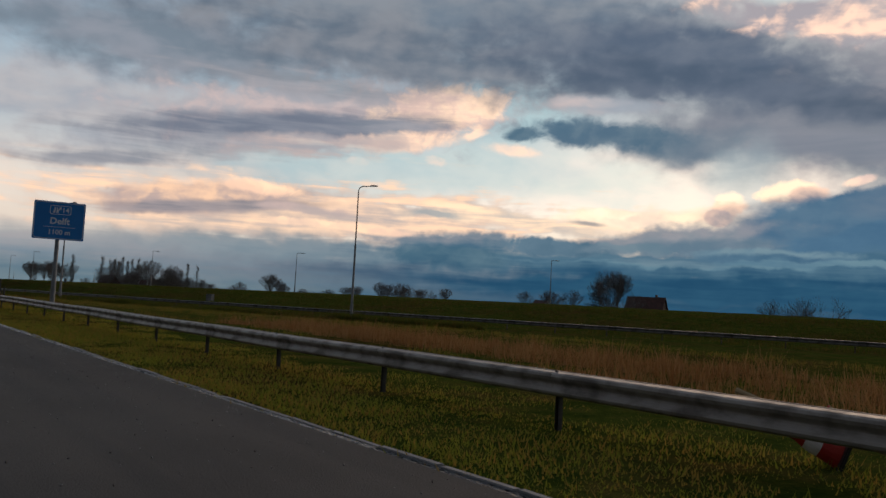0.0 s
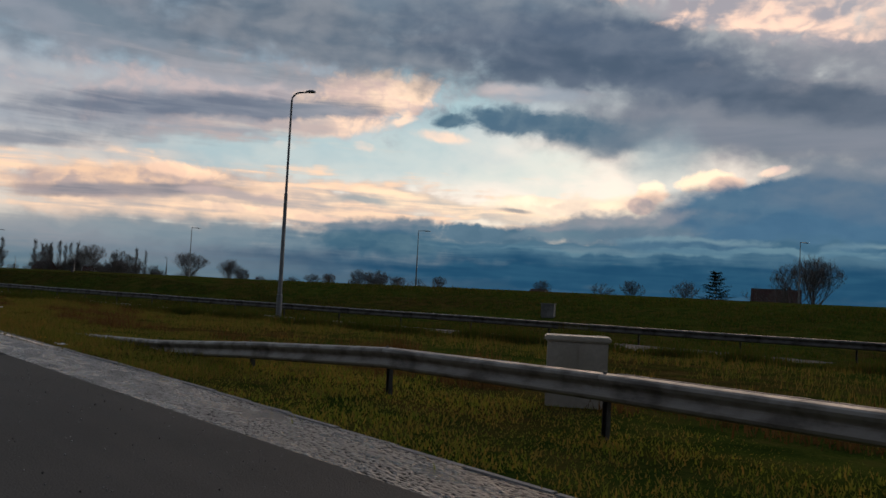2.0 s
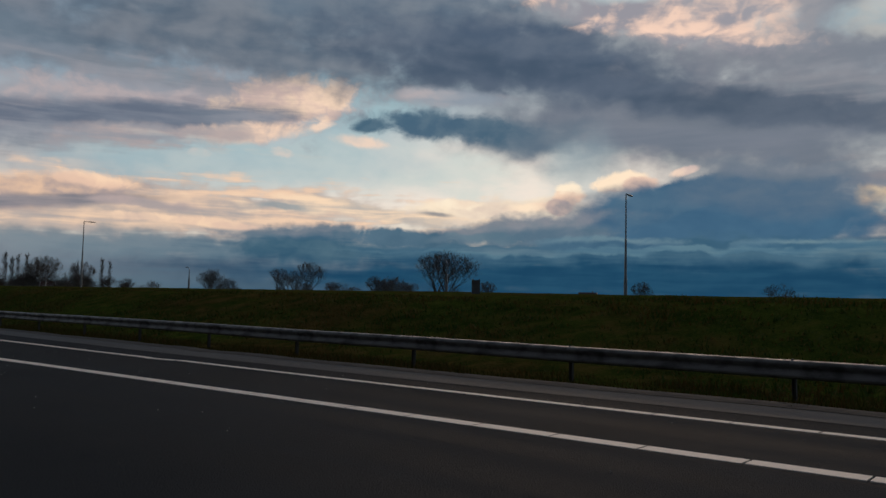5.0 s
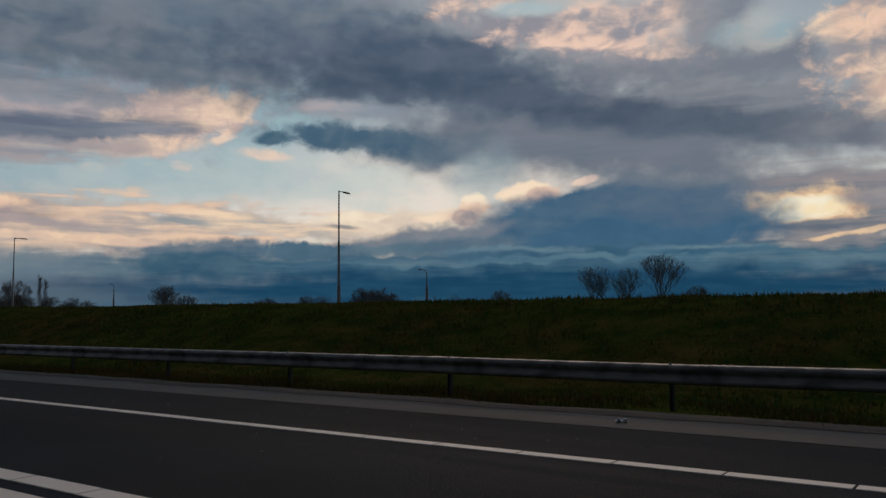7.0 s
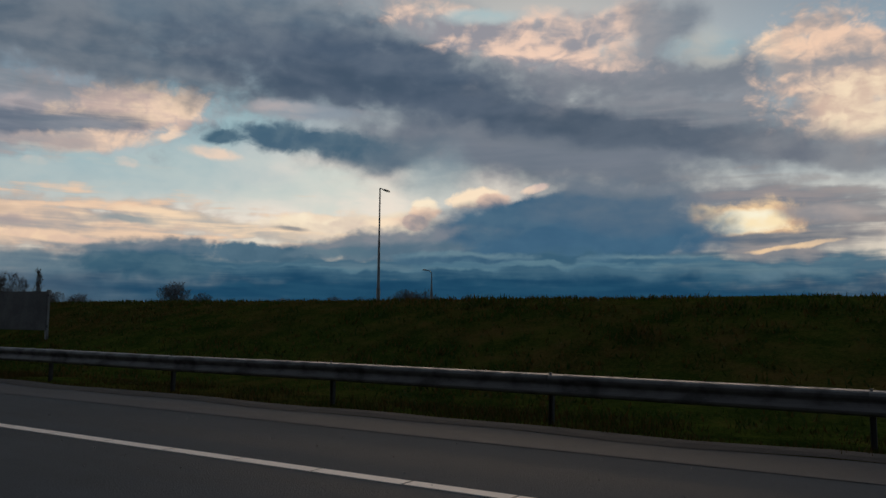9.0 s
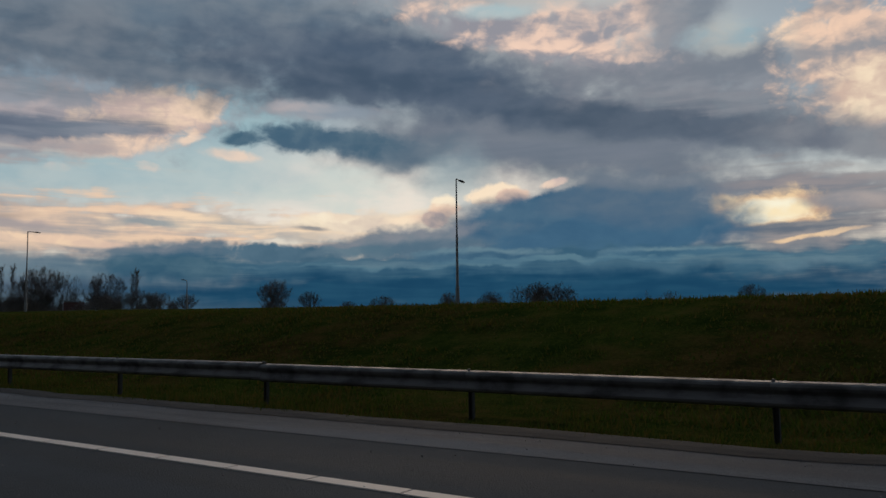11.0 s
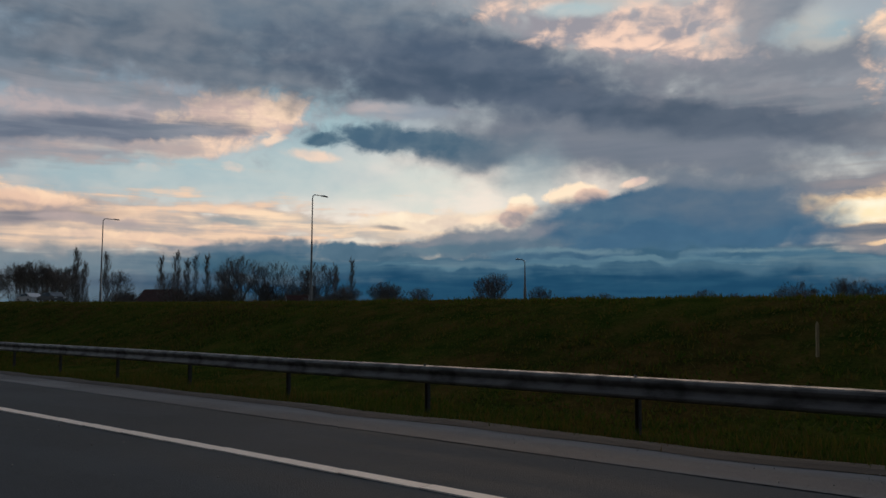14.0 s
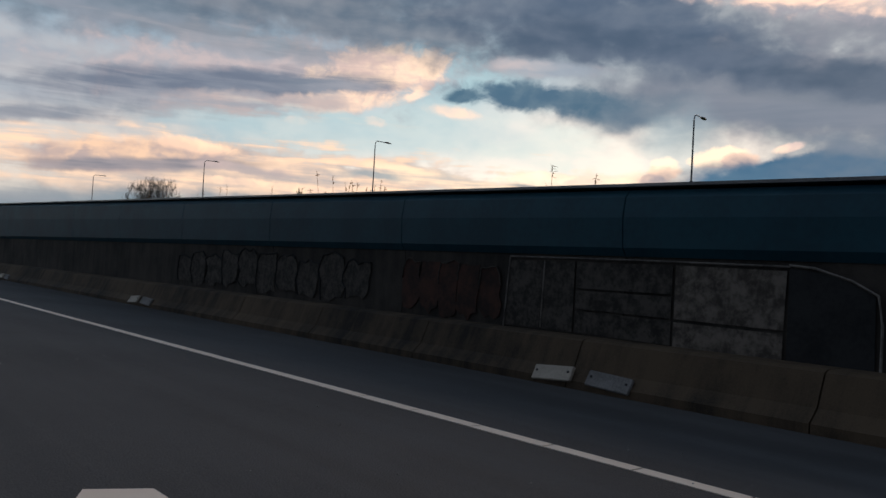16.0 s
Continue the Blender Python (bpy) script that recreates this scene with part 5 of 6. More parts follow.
def cabinet(m, w, d, h, label, skin=BOX):
    c = thing("roadside_cabinet", label, "cabinet", m)
    part("body", box(-w / 2, w / 2, -d / 2, d / 2, 0.0, h - 0.08, 0.015), skin, c)
    part("lid", box(-w / 2 - 0.04, w / 2 + 0.04, -d / 2 - 0.04, d / 2 + 0.04, h - 0.08, h, 0.02), skin, c)
    part("plinth", box(-w / 2 + 0.03, w / 2 - 0.03, -d / 2 + 0.03, d / 2 - 0.03, -0.35, 0.0), KERB, c)
    for x in (-w / 4, w / 4):
        part("door", box(x - w / 4 + 0.02, x + w / 4 - 0.02, -d / 2 - 0.015, -d / 2, 0.05, h - 0.12, 0.004), skin, c)
    part("handle", box(0.03, 0.06, -d / 2 - 0.035, -d / 2 - 0.012, h * 0.45, h * 0.6, 0.005), DARK, c)
    return c


cabinet(pose(-68.1, 9.2, -0.36, 0, 0, 42), 0.84, 0.5, 1.28, "pale concrete roadside cabinet with an overhanging lid in grass")
cabinet(pose(-92.6, 36.3, 0.45, 0, 0, 30), 0.75, 0.6, 0.78, "grey-brown roadside cabinet on the far verge", KERB)


def stake(x, y, h, lean, material, label, r=0.035):
    s = thing("stake", label, "stake", pose(x, y, ground_z(x, y) - 0.05, lean * 0.3, lean, random.uniform(0, 90)), "stakes in the turf")
    part("shaft", box(-r, r, -r, r, -0.3, h, 0.006), material, s)
    part("tip", tube([(0, 0, h), (0, 0, h + 0.04)], [r * 1.2, r * 0.5], 6), material, s)


stake(-61.8, 9.2, 1.75, 0, DARK, "thin dark upright stake beside the sign", 0.03)
stake(-57.4, 9.0, 1.7, -20, DARK, "thin dark leaning stake beside the sign", 0.03)
stake(-59.2, 9.1, 1.15, 2, DARK, "short dark stake beside the sign", 0.04)
for x, lean in ((-445.9, 1), (-440.5, -3)):
    stake(x, 14.0 + 0.9 * (x < -443), 0.62 + 0.16 * (x > -443), lean, WOOD, "pale thin wooden stake on the bank", 0.024)


DULL = plain("dull_white_sheeting", (0.24, 0.23, 0.225), (0.32, 0.31, 0.30), 0.5, scale=1.5, fine=20.0, relief=0.03)


def speed_sign(m):
    s = thing("speed_sign", "round white 100 speed limit sign with a red rim", "road sign", m)
    part("post", tube([(0, 0.04, -1.0), (0, 0.04, 2.05)], [0.034, 0.034], 10), SIGN_POST, s)
    for r, mat, y, label in ((0.50, RED, 0.0, "red rim"), (0.40, DULL, -0.008, "dull white face")):
        bm = bmesh.new()
        bmesh.ops.create_cone(bm, segments=40, radius1=r, radius2=r, depth=0.012, cap_ends=True)
        bmesh.ops.rotate(bm, matrix=Matrix.Rotation(radians(90), 3, "X"), verts=bm.verts)
        part("disc", bm, mat, s, label, pose(0, y, 1.58))
    part("word", words("100", 0.46), BLACK, s, "black number 100", pose(0, -0.016, 1.57)).data.materials.append(BLACK)
    return s


speed_sign(pose(-477.6, 13.5, ground_z(-477.6, 13.5) + 0.03 + 1.62 - ground_z(-477.6, 13.5) - 1.58, 0, 0, 68))


def detour_sign(m):
    s = thing("detour_sign", "orange detour sign with black letter R and arrow border", "road sign", m)
    part("post", tube([(0, 0.05, -2.9), (0, 0.05, 0.62)], [0.028, 0.028], 8), SIGN_POST, s)
    w, h = 0.95, 0.64
    part("panel", plate(round_rect(w, h, 0.05), -0.012, 0.012), YELLOW, s, "orange panel")
    outer = ((-0.42, 0.27), (0.22, 0.27), (0.44, 0.0), (0.22, -0.27), (-0.42, -0.27))
    inner = ((-0.35, 0.20), (0.16, 0.20), (0.32, 0.0), (0.16, -0.20), (-0.35, -0.20))
    part("arrow_border", ring_plate(outer, inner, -0.018, -0.0125), BLACK, s, "black arrow-shaped border")
    part("arrow_head", plate(((0.14, 0.23), (0.22, 0.27), (0.44, 0.0), (0.22, -0.27), (0.14, -0.23), (0.28, 0.0)), -0.0225, -0.0185), BLACK, s, "black arrow head")
    part("word", words("R", 0.36), BLACK, s, "black letter R", pose(-0.08, -0.018, 0)).data.materials.append(BLACK)
    return s


detour_sign(pose(-496.0, 11.8, 2.0, 0, 0, 80))


def board_on_legs(m, w, h, z, label):
    b = thing("notice_board", label, "sign back", m)
    part("panel", box(-w / 2, w / 2, -0.02, 0.02, z, z + h, 0.01), SIGN_POST, b)
    for x in (-w / 2 + 0.05, w / 2 - 0.05):
        part("leg", box(x - 0.04, x + 0.04, 0.02, 0.1, -0.6, z + h + 0.05, 0.005), POST_GREY, b)
    for zz in (z + 0.12, z + h - 0.12):
        part("brace", box(-w / 2, w / 2, 0.02, 0.05, zz - 0.03, zz + 0.03), DARK, b)


board_on_legs(pose(-311.3, 14.3, ground_z(-311.3, 14.3), 0, 0, 5), 2.8, 1.2, 0.35, "grey sheet-metal board on two legs behind the rail")
board_on_legs(pose(-193.0, 40.0, ground_z(-193, 40) - 0.2, 0, 0, 40), 0.55, 0.95, 0.15, "narrow grey sign seen from behind on the bank")


pole = thing("fallen_pole", "pale thin pole lying in the grass behind the rail", "pole", pose(-497.85, 14.7, 0.2, 0, -4, 8), "litter by the road")
part("shaft", tube([(-0.75, 0, 0), (0.8, 0, 0.03)], [0.035, 0.03], 8), WOOD, pole)


# ---- the concrete wall with its barrier ----
def extrude_x(profile, x0, x1, skew=None):
    """A closed outline in y and z drawn from x0 to x1; skew moves the first end by height."""
    bm = bmesh.new()
    a = [bm.verts.new((x0 + (skew(z) if skew else 0.0), y, z)) for y, z in profile]
    b = [bm.verts.new((x1, y, z)) for y, z in profile]
    n = len(profile)
    bm.faces.new(a)
    bm.faces.new(b[::-1])
    for i in range(n):
        bm.faces.new((a[i], b[i], b[(i + 1) % n], a[(i + 1) % n]))
    bmesh.ops.recalc_face_normals(bm, faces=bm.faces)
    return bm


wall = thing("retaining_wall", "dark stained concrete retaining wall with teal upper band and graffiti", "wall", kind="structure")
WALL_Y = 11.15


def wall_top(x):
    return 2.73 + 0.0185 * max(0.0, -499 - x)


def ramped(profile0, profile1, x0, x1, skew=None):
    """A block between two outlines in y and z, at x0 and at x1."""
    bm = bmesh.new()
    a = [bm.verts.new((x0 + (skew(z) if skew else 0.0), y, z)) for y, z in profile0]
    b = [bm.verts.new((x1, y, z)) for y, z in profile1]
    n = len(a)
    bm.faces.new(a)
    bm.faces.new(b[::-1])
    for i in range(n):
        bm.faces.new((a[i], b[i], b[(i + 1) % n], a[(i + 1) % n]))
    bmesh.ops.recalc_face_normals(bm, faces=bm.faces)
    return bm


def band(x):
    """The teal upper band: it leans out over the wall and is rounded off at its top."""
    t, y = wall_top(x), WALL_Y
    return ((y - 0.02, 1.80), (y - 0.12, 1.94), (y - 0.15, 1.80 + (t - 1.80) * 0.55), (y - 0.10, t - 0.18), (y + 0.03, t - 0.05), (y + 0.85, t), (y + 1.05, 1.80))


def cap(x):
    t, y = wall_top(x), WALL_Y
    return ((y - 0.07, t + 0.002), (y - 0.07, t + 0.05), (y + 0.95, t + 0.05), (y + 0.95, t + 0.002))


# the leaning end of the wall, then panel after panel
slope = lambda z: -0.34 * (z + 0.4)
low = ((WALL_Y - 0.02, -0.8), (WALL_Y + 0.01, 1.80), (WALL_Y + 1.05, 1.80), (WALL_Y + 1.1, -0.8))
part("end_pier", extrude_x(low, -497.7, -499.29, slope), WALL, wall, "leaning end pier of grey concrete")
part("end_band", ramped(band(-498), band(-499.29), -497.7, -499.29, slope), WALL, wall, "bare grey upper end of the wall")
x = -499.3
while x > -640:
    part("wall_panel", extrude_x(low, x - 0.012, x - 6.0 + 0.012), WALL, wall)
    part("teal_band", ramped(band(x), band(x - 6.0), x - 0.012, x - 6.0 + 0.012), TEAL, wall, "dark teal painted upper band")
    part("cap", ramped(cap(x), cap(x - 6.0), x + (0.3 if x > -500 else 0.0), x - 6.0 + 0.012), POST_GREY, wall, "thin pale metal cap")
    x -= 6.0

barrier = thing("concrete_barrier", "stained concrete step barrier at the foot of the wall", "barrier")
jersey = ((10.24, -0.55), (10.25, -0.26), (10.44, -0.08), (10.62, 0.36), (10.72, 0.40), (11.12, 0.41), (11.12, -0.55))
x = -503.7
while x > -640:
    part("barrier_block", extrude_x(jersey, x - 0.012, x - 4.0 + 0.012), CONCRETE, barrier)
    x -= 4.0
nose = bmesh.new()
a = [nose.verts.new((-503.7, y, z)) for y, z in jersey]
b = [nose.verts.new((-500.2, 10.75 + (y - 10.24) * 0.25, max(-0.55, -0.42 + z * 0.06))) for y, z in jersey]
nose.faces.new(a)
nose.faces.new(b[::-1])
for i in range(len(a)):
    nose.faces.new((a[i], b[i], b[(i + 1) % len(a)], a[(i + 1) % len(a)]))
bmesh.ops.recalc_face_normals(nose, faces=nose.faces)
part("nose", nose, CONCRETE, barrier, "sloping end of the barrier")
tilted = box(-0.42, 0.42, -0.03, 0.03, -0.13, 0.13, 0.012)
plate_mesh, stained_mesh = mesh_of("drain_plate", tilted.copy(), BOX), mesh_of("drain_plate", tilted, KERB)
screw = mesh_of("screw", tube([(0, -0.05, 0), (0, -0.028, 0)], [0.02, 0.02], 6), DARK)
for x in (-512.0, -531.2, -550.4):
    for dx, me, label in ((0.0, plate_mesh, "pale drain plate"), (1.15, stained_mesh, "stained drain plate")):
        d = part("drain_plate", me, BOX, barrier, label, pose(x + dx, 10.27, -0.19, -30, 3 if dx else -4, 0))
        for k in (-0.34, 0.34):
            part("screw", screw, DARK, d, m=pose(k, 0, 0.02))

FADED = plain("faded_spray_paint", (0.030, 0.028, 0.025), (0.105, 0.094, 0.082), 0.9, scale=3.5, fine=14.0, relief=0.5)
CHALK = plain("pale_paint_line", (0.10, 0.095, 0.088), (0.30, 0.28, 0.255), 0.85, scale=3.0, fine=20.0)
SOOT = plain("sooty_panel", (0.010, 0.012, 0.014), (0.028, 0.030, 0.032), 0.8, scale=1.5, fine=14.0)


# sprayed shapes on the wall, as plain bars, panels and lines
def sprayed(shapes, material, label, lines=(), line_material=None, width=0.022):
    """Flat patches given by outlines in x and z, and painted lines along polylines."""
    g = thing("graffiti", label, "graffiti", pose(0.38, 0, 0))
    for k, outline in enumerate(shapes):
        y = WALL_Y - 0.030 - 0.004 * (k % 4)
        part("bar", plate(outline, y, y + 0.012), material, g)
    for points in lines:
        part("line", tube([(x, WALL_Y - 0.044, z) for x, z in points], [width] * len(points), 5), line_material or CHALK, g, "pale painted line")
    return g


def arc(x, z, rx, rz, a0, a1, n=9):
    return [(x + rx * math.cos(radians(a0 + (a1 - a0) * k / n)), z + rz * math.sin(radians(a0 + (a1 - a0) * k / n))) for k in range(n + 1)]


def blob(rng, x0, x1, z0, z1, n=17, wild=0.20):
    """An uneven rounded block."""
    cx, cz, hx, hz = (x0 + x1) / 2, (z0 + z1) / 2, (x1 - x0) / 2, (z1 - z0) / 2
    out = []
    for k in range(n):
        a = 2 * math.pi * k / n
        c, s = math.cos(a), math.sin(a)
        r = (abs(c) ** 7 + abs(s) ** 7) ** (-1 / 7) * (1 + rng.uniform(-wild, wild * 0.6))
        out.append((cx + hx * c * r, cz + hz * s * r))
    return out


rng = random.Random(77)
# a row of orange block shapes with pale outlines
shapes, outlines = [], []
for k in range(6):
    x0 = -506.25 + 1.0 * k
    z0, z1 = 0.42 + rng.uniform(-0.1, 0.06), 1.55 + rng.uniform(-0.18, 0.1)
    shapes.append(blob(rng, x0 - 0.02, x0 + rng.uniform(0.92, 1.05), z0, z1))
    outlines.append([(x + rng.uniform(-0.02, 0.02), z) for x, z in shapes[-1][rng.randrange(1, 5):rng.randrange(9, 13)]])
    if k % 2 == 0:
        outlines.append(arc(x0 + 0.5, (z0 + z1) / 2 + rng.uniform(-0.1, 0.25), 0.2, 0.26, rng.uniform(60, 120), rng.uniform(250, 330)))
sprayed(shapes, ORANGE, "orange sprayed block shapes with pale outlines on the wall", outlines, FADED, 0.018)
# the small pale heads on either side of it
sprayed([blob(rng, -499.9, -499.42, 1.30, 1.72, 12, 0.06)], FADED, "small pale sprayed round shape with a dark rim", [arc(-499.66, 1.51, 0.26, 0.25, 0, 350, 14), [(-499.86, 1.27), (-499.78, 1.16), (-499.5, 1.16)]], CHALK, 0.014)
sprayed([], FADED, "small pale sprayed loop on the dark wall", [arc(-506.62, 1.58, 0.20, 0.17, -60, 280, 12), [(-506.5, 1.43), (-506.62, 1.30)]], CHALK, 0.016)
# pale rectangles inside a thin painted frame, and a dark one beside them
sprayed([[(-514.4, 0.44), (-513.55, 0.44), (-513.5, 1.68), (-514.35, 1.66)], [(-513.48, 0.44), (-512.75, 0.44), (-512.75, 1.68), (-513.45, 1.68)], [(-512.7, 1.22), (-510.75, 1.22), (-510.75, 1.68), (-512.7, 1.68)],
         [(-512.7, 0.86), (-510.75, 0.84), (-510.75, 1.18), (-512.7, 1.18)], [(-512.7, 0.44), (-510.75, 0.42), (-510.75, 0.80), (-512.7, 0.82)]], FADED, "dull grey sprayed rectangles on the concrete wall",
        [[(-514.45, 0.40), (-514.4, 1.05), (-514.35, 1.74)], [(-513.5, 0.46), (-513.46, 1.68)], [(-514.35, 1.74), (-511.5, 1.74), (-508.85, 1.72)]], CHALK, 0.015)
sprayed([[(-510.7, 0.84), (-508.92, 0.82), (-508.9, 1.66), (-510.7, 1.68)], [(-510.7, 0.40), (-508.92, 0.40), (-508.92, 0.77), (-510.7, 0.79)]], PALE, "pale rough sprayed rectangles on the concrete wall")
sprayed([[(-508.86, 0.40), (-507.68, 0.40), (-507.70, 1.36), (-508.2, 1.62), (-508.86, 1.70)]], SOOT, "black sprayed panel with a pale curved outline", [[(-508.86, 1.74), (-508.5, 1.71), (-508.0, 1.56), (-507.66, 1.38), (-507.60, 1.0), (-507.60, 0.38)]], CHALK, 0.018)
shapes = [blob(rng, -517.7 + 0.62 * k, -517.05 + 0.62 * k, 0.46 + rng.uniform(-0.05, 0.1), 1.6 + rng.uniform(-0.15, 0.08)) for k in range(5)]
sprayed(shapes, RUST, "dark rust brown sprayed shapes on the wall", [sh[1:9] for sh in shapes[::2]], FADED, 0.014)
shapes = [blob(rng, -530.1 + 1.12 * k, -528.98 + 1.12 * k, 0.5 + rng.uniform(-0.05, 0.12), 1.62 + rng.uniform(-0.2, 0.06)) for k in range(10)]
sprayed(shapes, FADED, "grey sprayed block shapes with dark outlines on the wall", [sh[2:12] for sh in shapes], SOOT, 0.022)


# ---- buildings and cars beyond the bank ----
def house(m, w, d, eaves, ridge, label, wall_mat=BRICK, trim_mat=WHITE):
    h = thing("house", label, "house", m)
    part("wall", box(-w / 2, w / 2, -d / 2, d / 2, -0.5, eaves), wall_mat, h)
    gable = plate(((-d / 2, eaves), (d / 2, eaves), (0, ridge - 0.05)), -w / 2 + 0.02, w / 2 - 0.02)
    part("gable", gable, wall_mat, h, m=pose(0, 0, 0, 0, 0, 90))
    for s in (-1, 1):
        bm = bmesh.new()
        a = math.atan2(ridge - eaves, d / 2)
        length = math.hypot(ridge - eaves, d / 2) + 0.5
        add_box(bm, -w / 2 - 0.3, w / 2 + 0.3, 0, length, 0, 0.18)
        part("roof", bm, ROOF, h, m=Matrix.Translation((0, 0, ridge)) @ Matrix.Rotation(0 if s > 0 else math.pi, 4, "Z") @ Matrix.Rotation(-a, 4, "X"))
        for e in (-1, 1):
            bm = bmesh.new()
            add_box(bm, e * (w / 2 + 0.3) - 0.04, e * (w / 2 + 0.3) + 0.04, 0, length, -0.12, 0.2)
            part("barge_board", bm, trim_mat, h, "white barge board", Matrix.Translation((0, 0, ridge)) @ Matrix.Rotation(0 if s > 0 else math.pi, 4, "Z") @ Matrix.Rotation(-a, 4, "X"))
    part("chimney", box(w * 0.25, w * 0.25 + 0.6, -0.3, 0.3, ridge - 0.6, ridge + 0.8, 0.03), BRICK, h)
    for x in (-w / 4, w / 4):
        win = part("window", box(x - 0.7, x + 0.7, -d / 2 - 0.05, -d / 2 + 0.02, 1.0, min(2.3, eaves - 0.2)), trim_mat, h)
        part("pane", box(x - 0.6, x + 0.6, -d / 2 - 0.07, -d / 2 - 0.045, 1.1, min(2.2, eaves - 0.3)), GLASS, win)
    return h


house(pose(-160, 197.5, 0.1, 0, 0, 25), 11, 8, 2.6, 6.9, "farmhouse with a dark red tiled roof behind the bank", BRICK, ROOF)
house(pose(-682.7, 199.7, 0.1, 0, 0, 60), 8, 7, 4.2, 8.6, "small house with white barge boards among bare trees")
house(pose(-420, 397, 0.1, 0, 0, 20), 10, 8, 6.0, 8.3, "low pale building far off on the skyline", BOX, BOX)
house(pose(-760, 190, 0.1, 0, 0, 10), 22, 10, 6.0, 12.0, "long farm building half hidden by bare poplars", BRICK, ROOF)


def car(m, paint, label):
    c = thing("car", label, "car", m, "cars on the upper road")
    side = ((-2.1, 0.35), (-2.15, 0.75), (-1.3, 0.92), (-0.65, 1.38), (0.75, 1.42), (1.55, 1.0), (2.1, 0.9), (2.15, 0.4))
    part("body", plate(side, -0.85, 0.85), paint, c)
    part("cabin_glass", plate(((-1.12, 0.95), (-0.62, 1.32), (0.72, 1.36), (1.35, 0.98)), -0.86, 0.86), GLASS, c, "dark side windows")
    for x in (-1.3, 1.35):
        for y in (-0.8, 0.8):
            tyre = bmesh.new()
            bmesh.ops.create_cone(tyre, segments=20, radius1=0.32, radius2=0.32, depth=0.2, cap_ends=True)
            bmesh.ops.rotate(tyre, matrix=Matrix.Rotation(radians(90), 3, "X"), verts=tyre.verts)
            wheel = part("wheel", tyre, RUBBER, c, m=pose(x, y, 0.32))
            rim = bmesh.new()
            bmesh.ops.create_cone(rim, segments=14, radius1=0.19, radius2=0.19, depth=0.22, cap_ends=True)
            bmesh.ops.rotate(rim, matrix=Matrix.Rotation(radians(90), 3, "X"), verts=rim.verts)
            part("rim", rim, POST_GREY, wheel)
    for y in (-0.6, 0.6):
        part("headlight", box(2.08, 2.17, y - 0.17, y + 0.17, 0.68, 0.82, 0.02), WHITE, c)
        part("tail_light", box(-2.17, -2.08, y - 0.17, y + 0.17, 0.68, 0.82, 0.02), RED, c)
    return c


for x, paint, label in ((-556.0, CARPAINT, "small white car on the upper road"), (-549.5, DARKPAINT, "dark car on the upper road")):
    car(pose(x, 48.5, ground_z(x, 48.5) + 0.02, 0, 0, 4), paint, label)


# ---- grass, reeds and litter ----
def blades(name, label, spots, tall, material, per=5, width=0.012, flare=0.5, seed=1, spread=0.13):
    """Many single pointed blades in tufts."""
    rng = np.random.default_rng(seed)
    n = len(spots)
    base = np.repeat(np.array(spots), per, axis=0)
    m = n * per
    base[:, :2] += rng.normal(0, spread, (m, 2))
    a = rng.uniform(0, 2 * np.pi, m)
    lush = np.array([1.0 + 0.9 * noise.noise((x * 0.55, y * 0.8, seed)) + 0.6 * noise.noise((x * 0.13, y * 0.25, seed + 9)) for x, y, _ in spots])
    h = np.repeat(rng.uniform(tall * 0.5, tall, n) * np.clip(lush, 0.45, 2.1), per) * rng.uniform(0.5, 1.25, m)
    out = rng.uniform(0.1, flare, m) * h
    w = width * rng.uniform(0.7, 1.4, m)
    side = np.stack([-np.sin(a), np.cos(a), np.zeros(m)], 1)
    go = np.stack([np.cos(a), np.sin(a), np.zeros(m)], 1)
    up = np.array([0, 0, 1.0])
    v = np.empty((m, 3, 3))
    v[:, 0] = base - side * w[:, None]
    v[:, 1] = base + side * w[:, None]
    v[:, 2] = base + go * out[:, None] + up * h[:, None]
    faces = [tuple(f) for f in (np.arange(m)[:, None] * 3 + np.array([0, 1, 2])).tolist()]
    me = bpy.data.meshes.new(name)
    me.from_pydata(v.reshape(-1, 3).tolist(), [], faces)
    me.update()
    me.materials.append(material)
    return tagged(part(name, me, material), label, "grass", kind="stuff")


def scatter(count, x0, x1, low, high, seed, power=1.0):
    rng = random.Random(seed)
    spots = []
    for _ in range(count):
        x = rng.uniform(x0, x1)
        a, b = low(x), high(x)
        y = a + (b - a) * rng.random() ** power
        if noise.noise((x * 0.35, y * 0.5, seed)) > -0.6:
            spots.append((x, y, ground_z(x, y) - 0.02))
    return spots


VERGE = blade_material("verge_grass", (0.195, 0.225, 0.026), (0.36, 0.335, 0.050), (0.37, 0.24, 0.050), 0.5)
# Darker copies of the grass: this stretch's dim light is put into their colour.
VERGE_DIM = blade_material("dimmed_damp_grass", (0.030, 0.040, 0.007), (0.065, 0.066, 0.013), (0.085, 0.052, 0.015), 0.25)
BANK_DIM = blade_material("dimmed_bank_grass", (0.030, 0.058, 0.010), (0.068, 0.098, 0.018), (0.115, 0.075, 0.019), 0.25)
blades("grass", "short yellow-green verge grass beside the kerb", scatter(29000, 12, -74, lambda x: kerb_outer_y(x) + 0.12, lambda x: 12.5, 3, 1.3), 0.10, VERGE, 7, 0.013, 1.3, 1)
MEADOW = blade_material("meadow_grass", (0.130, 0.150, 0.021), (0.27, 0.245, 0.043), (0.30, 0.185, 0.045), 0.45)
blades("grass", "short olive verge grass beside the soaked strip", scatter(24000, -72, -136, lambda x: kerb_outer_y(x) + 0.12, lambda x: 12.5, 4, 1.3), 0.13, MEADOW, 6, 0.012, 1.1, 15)
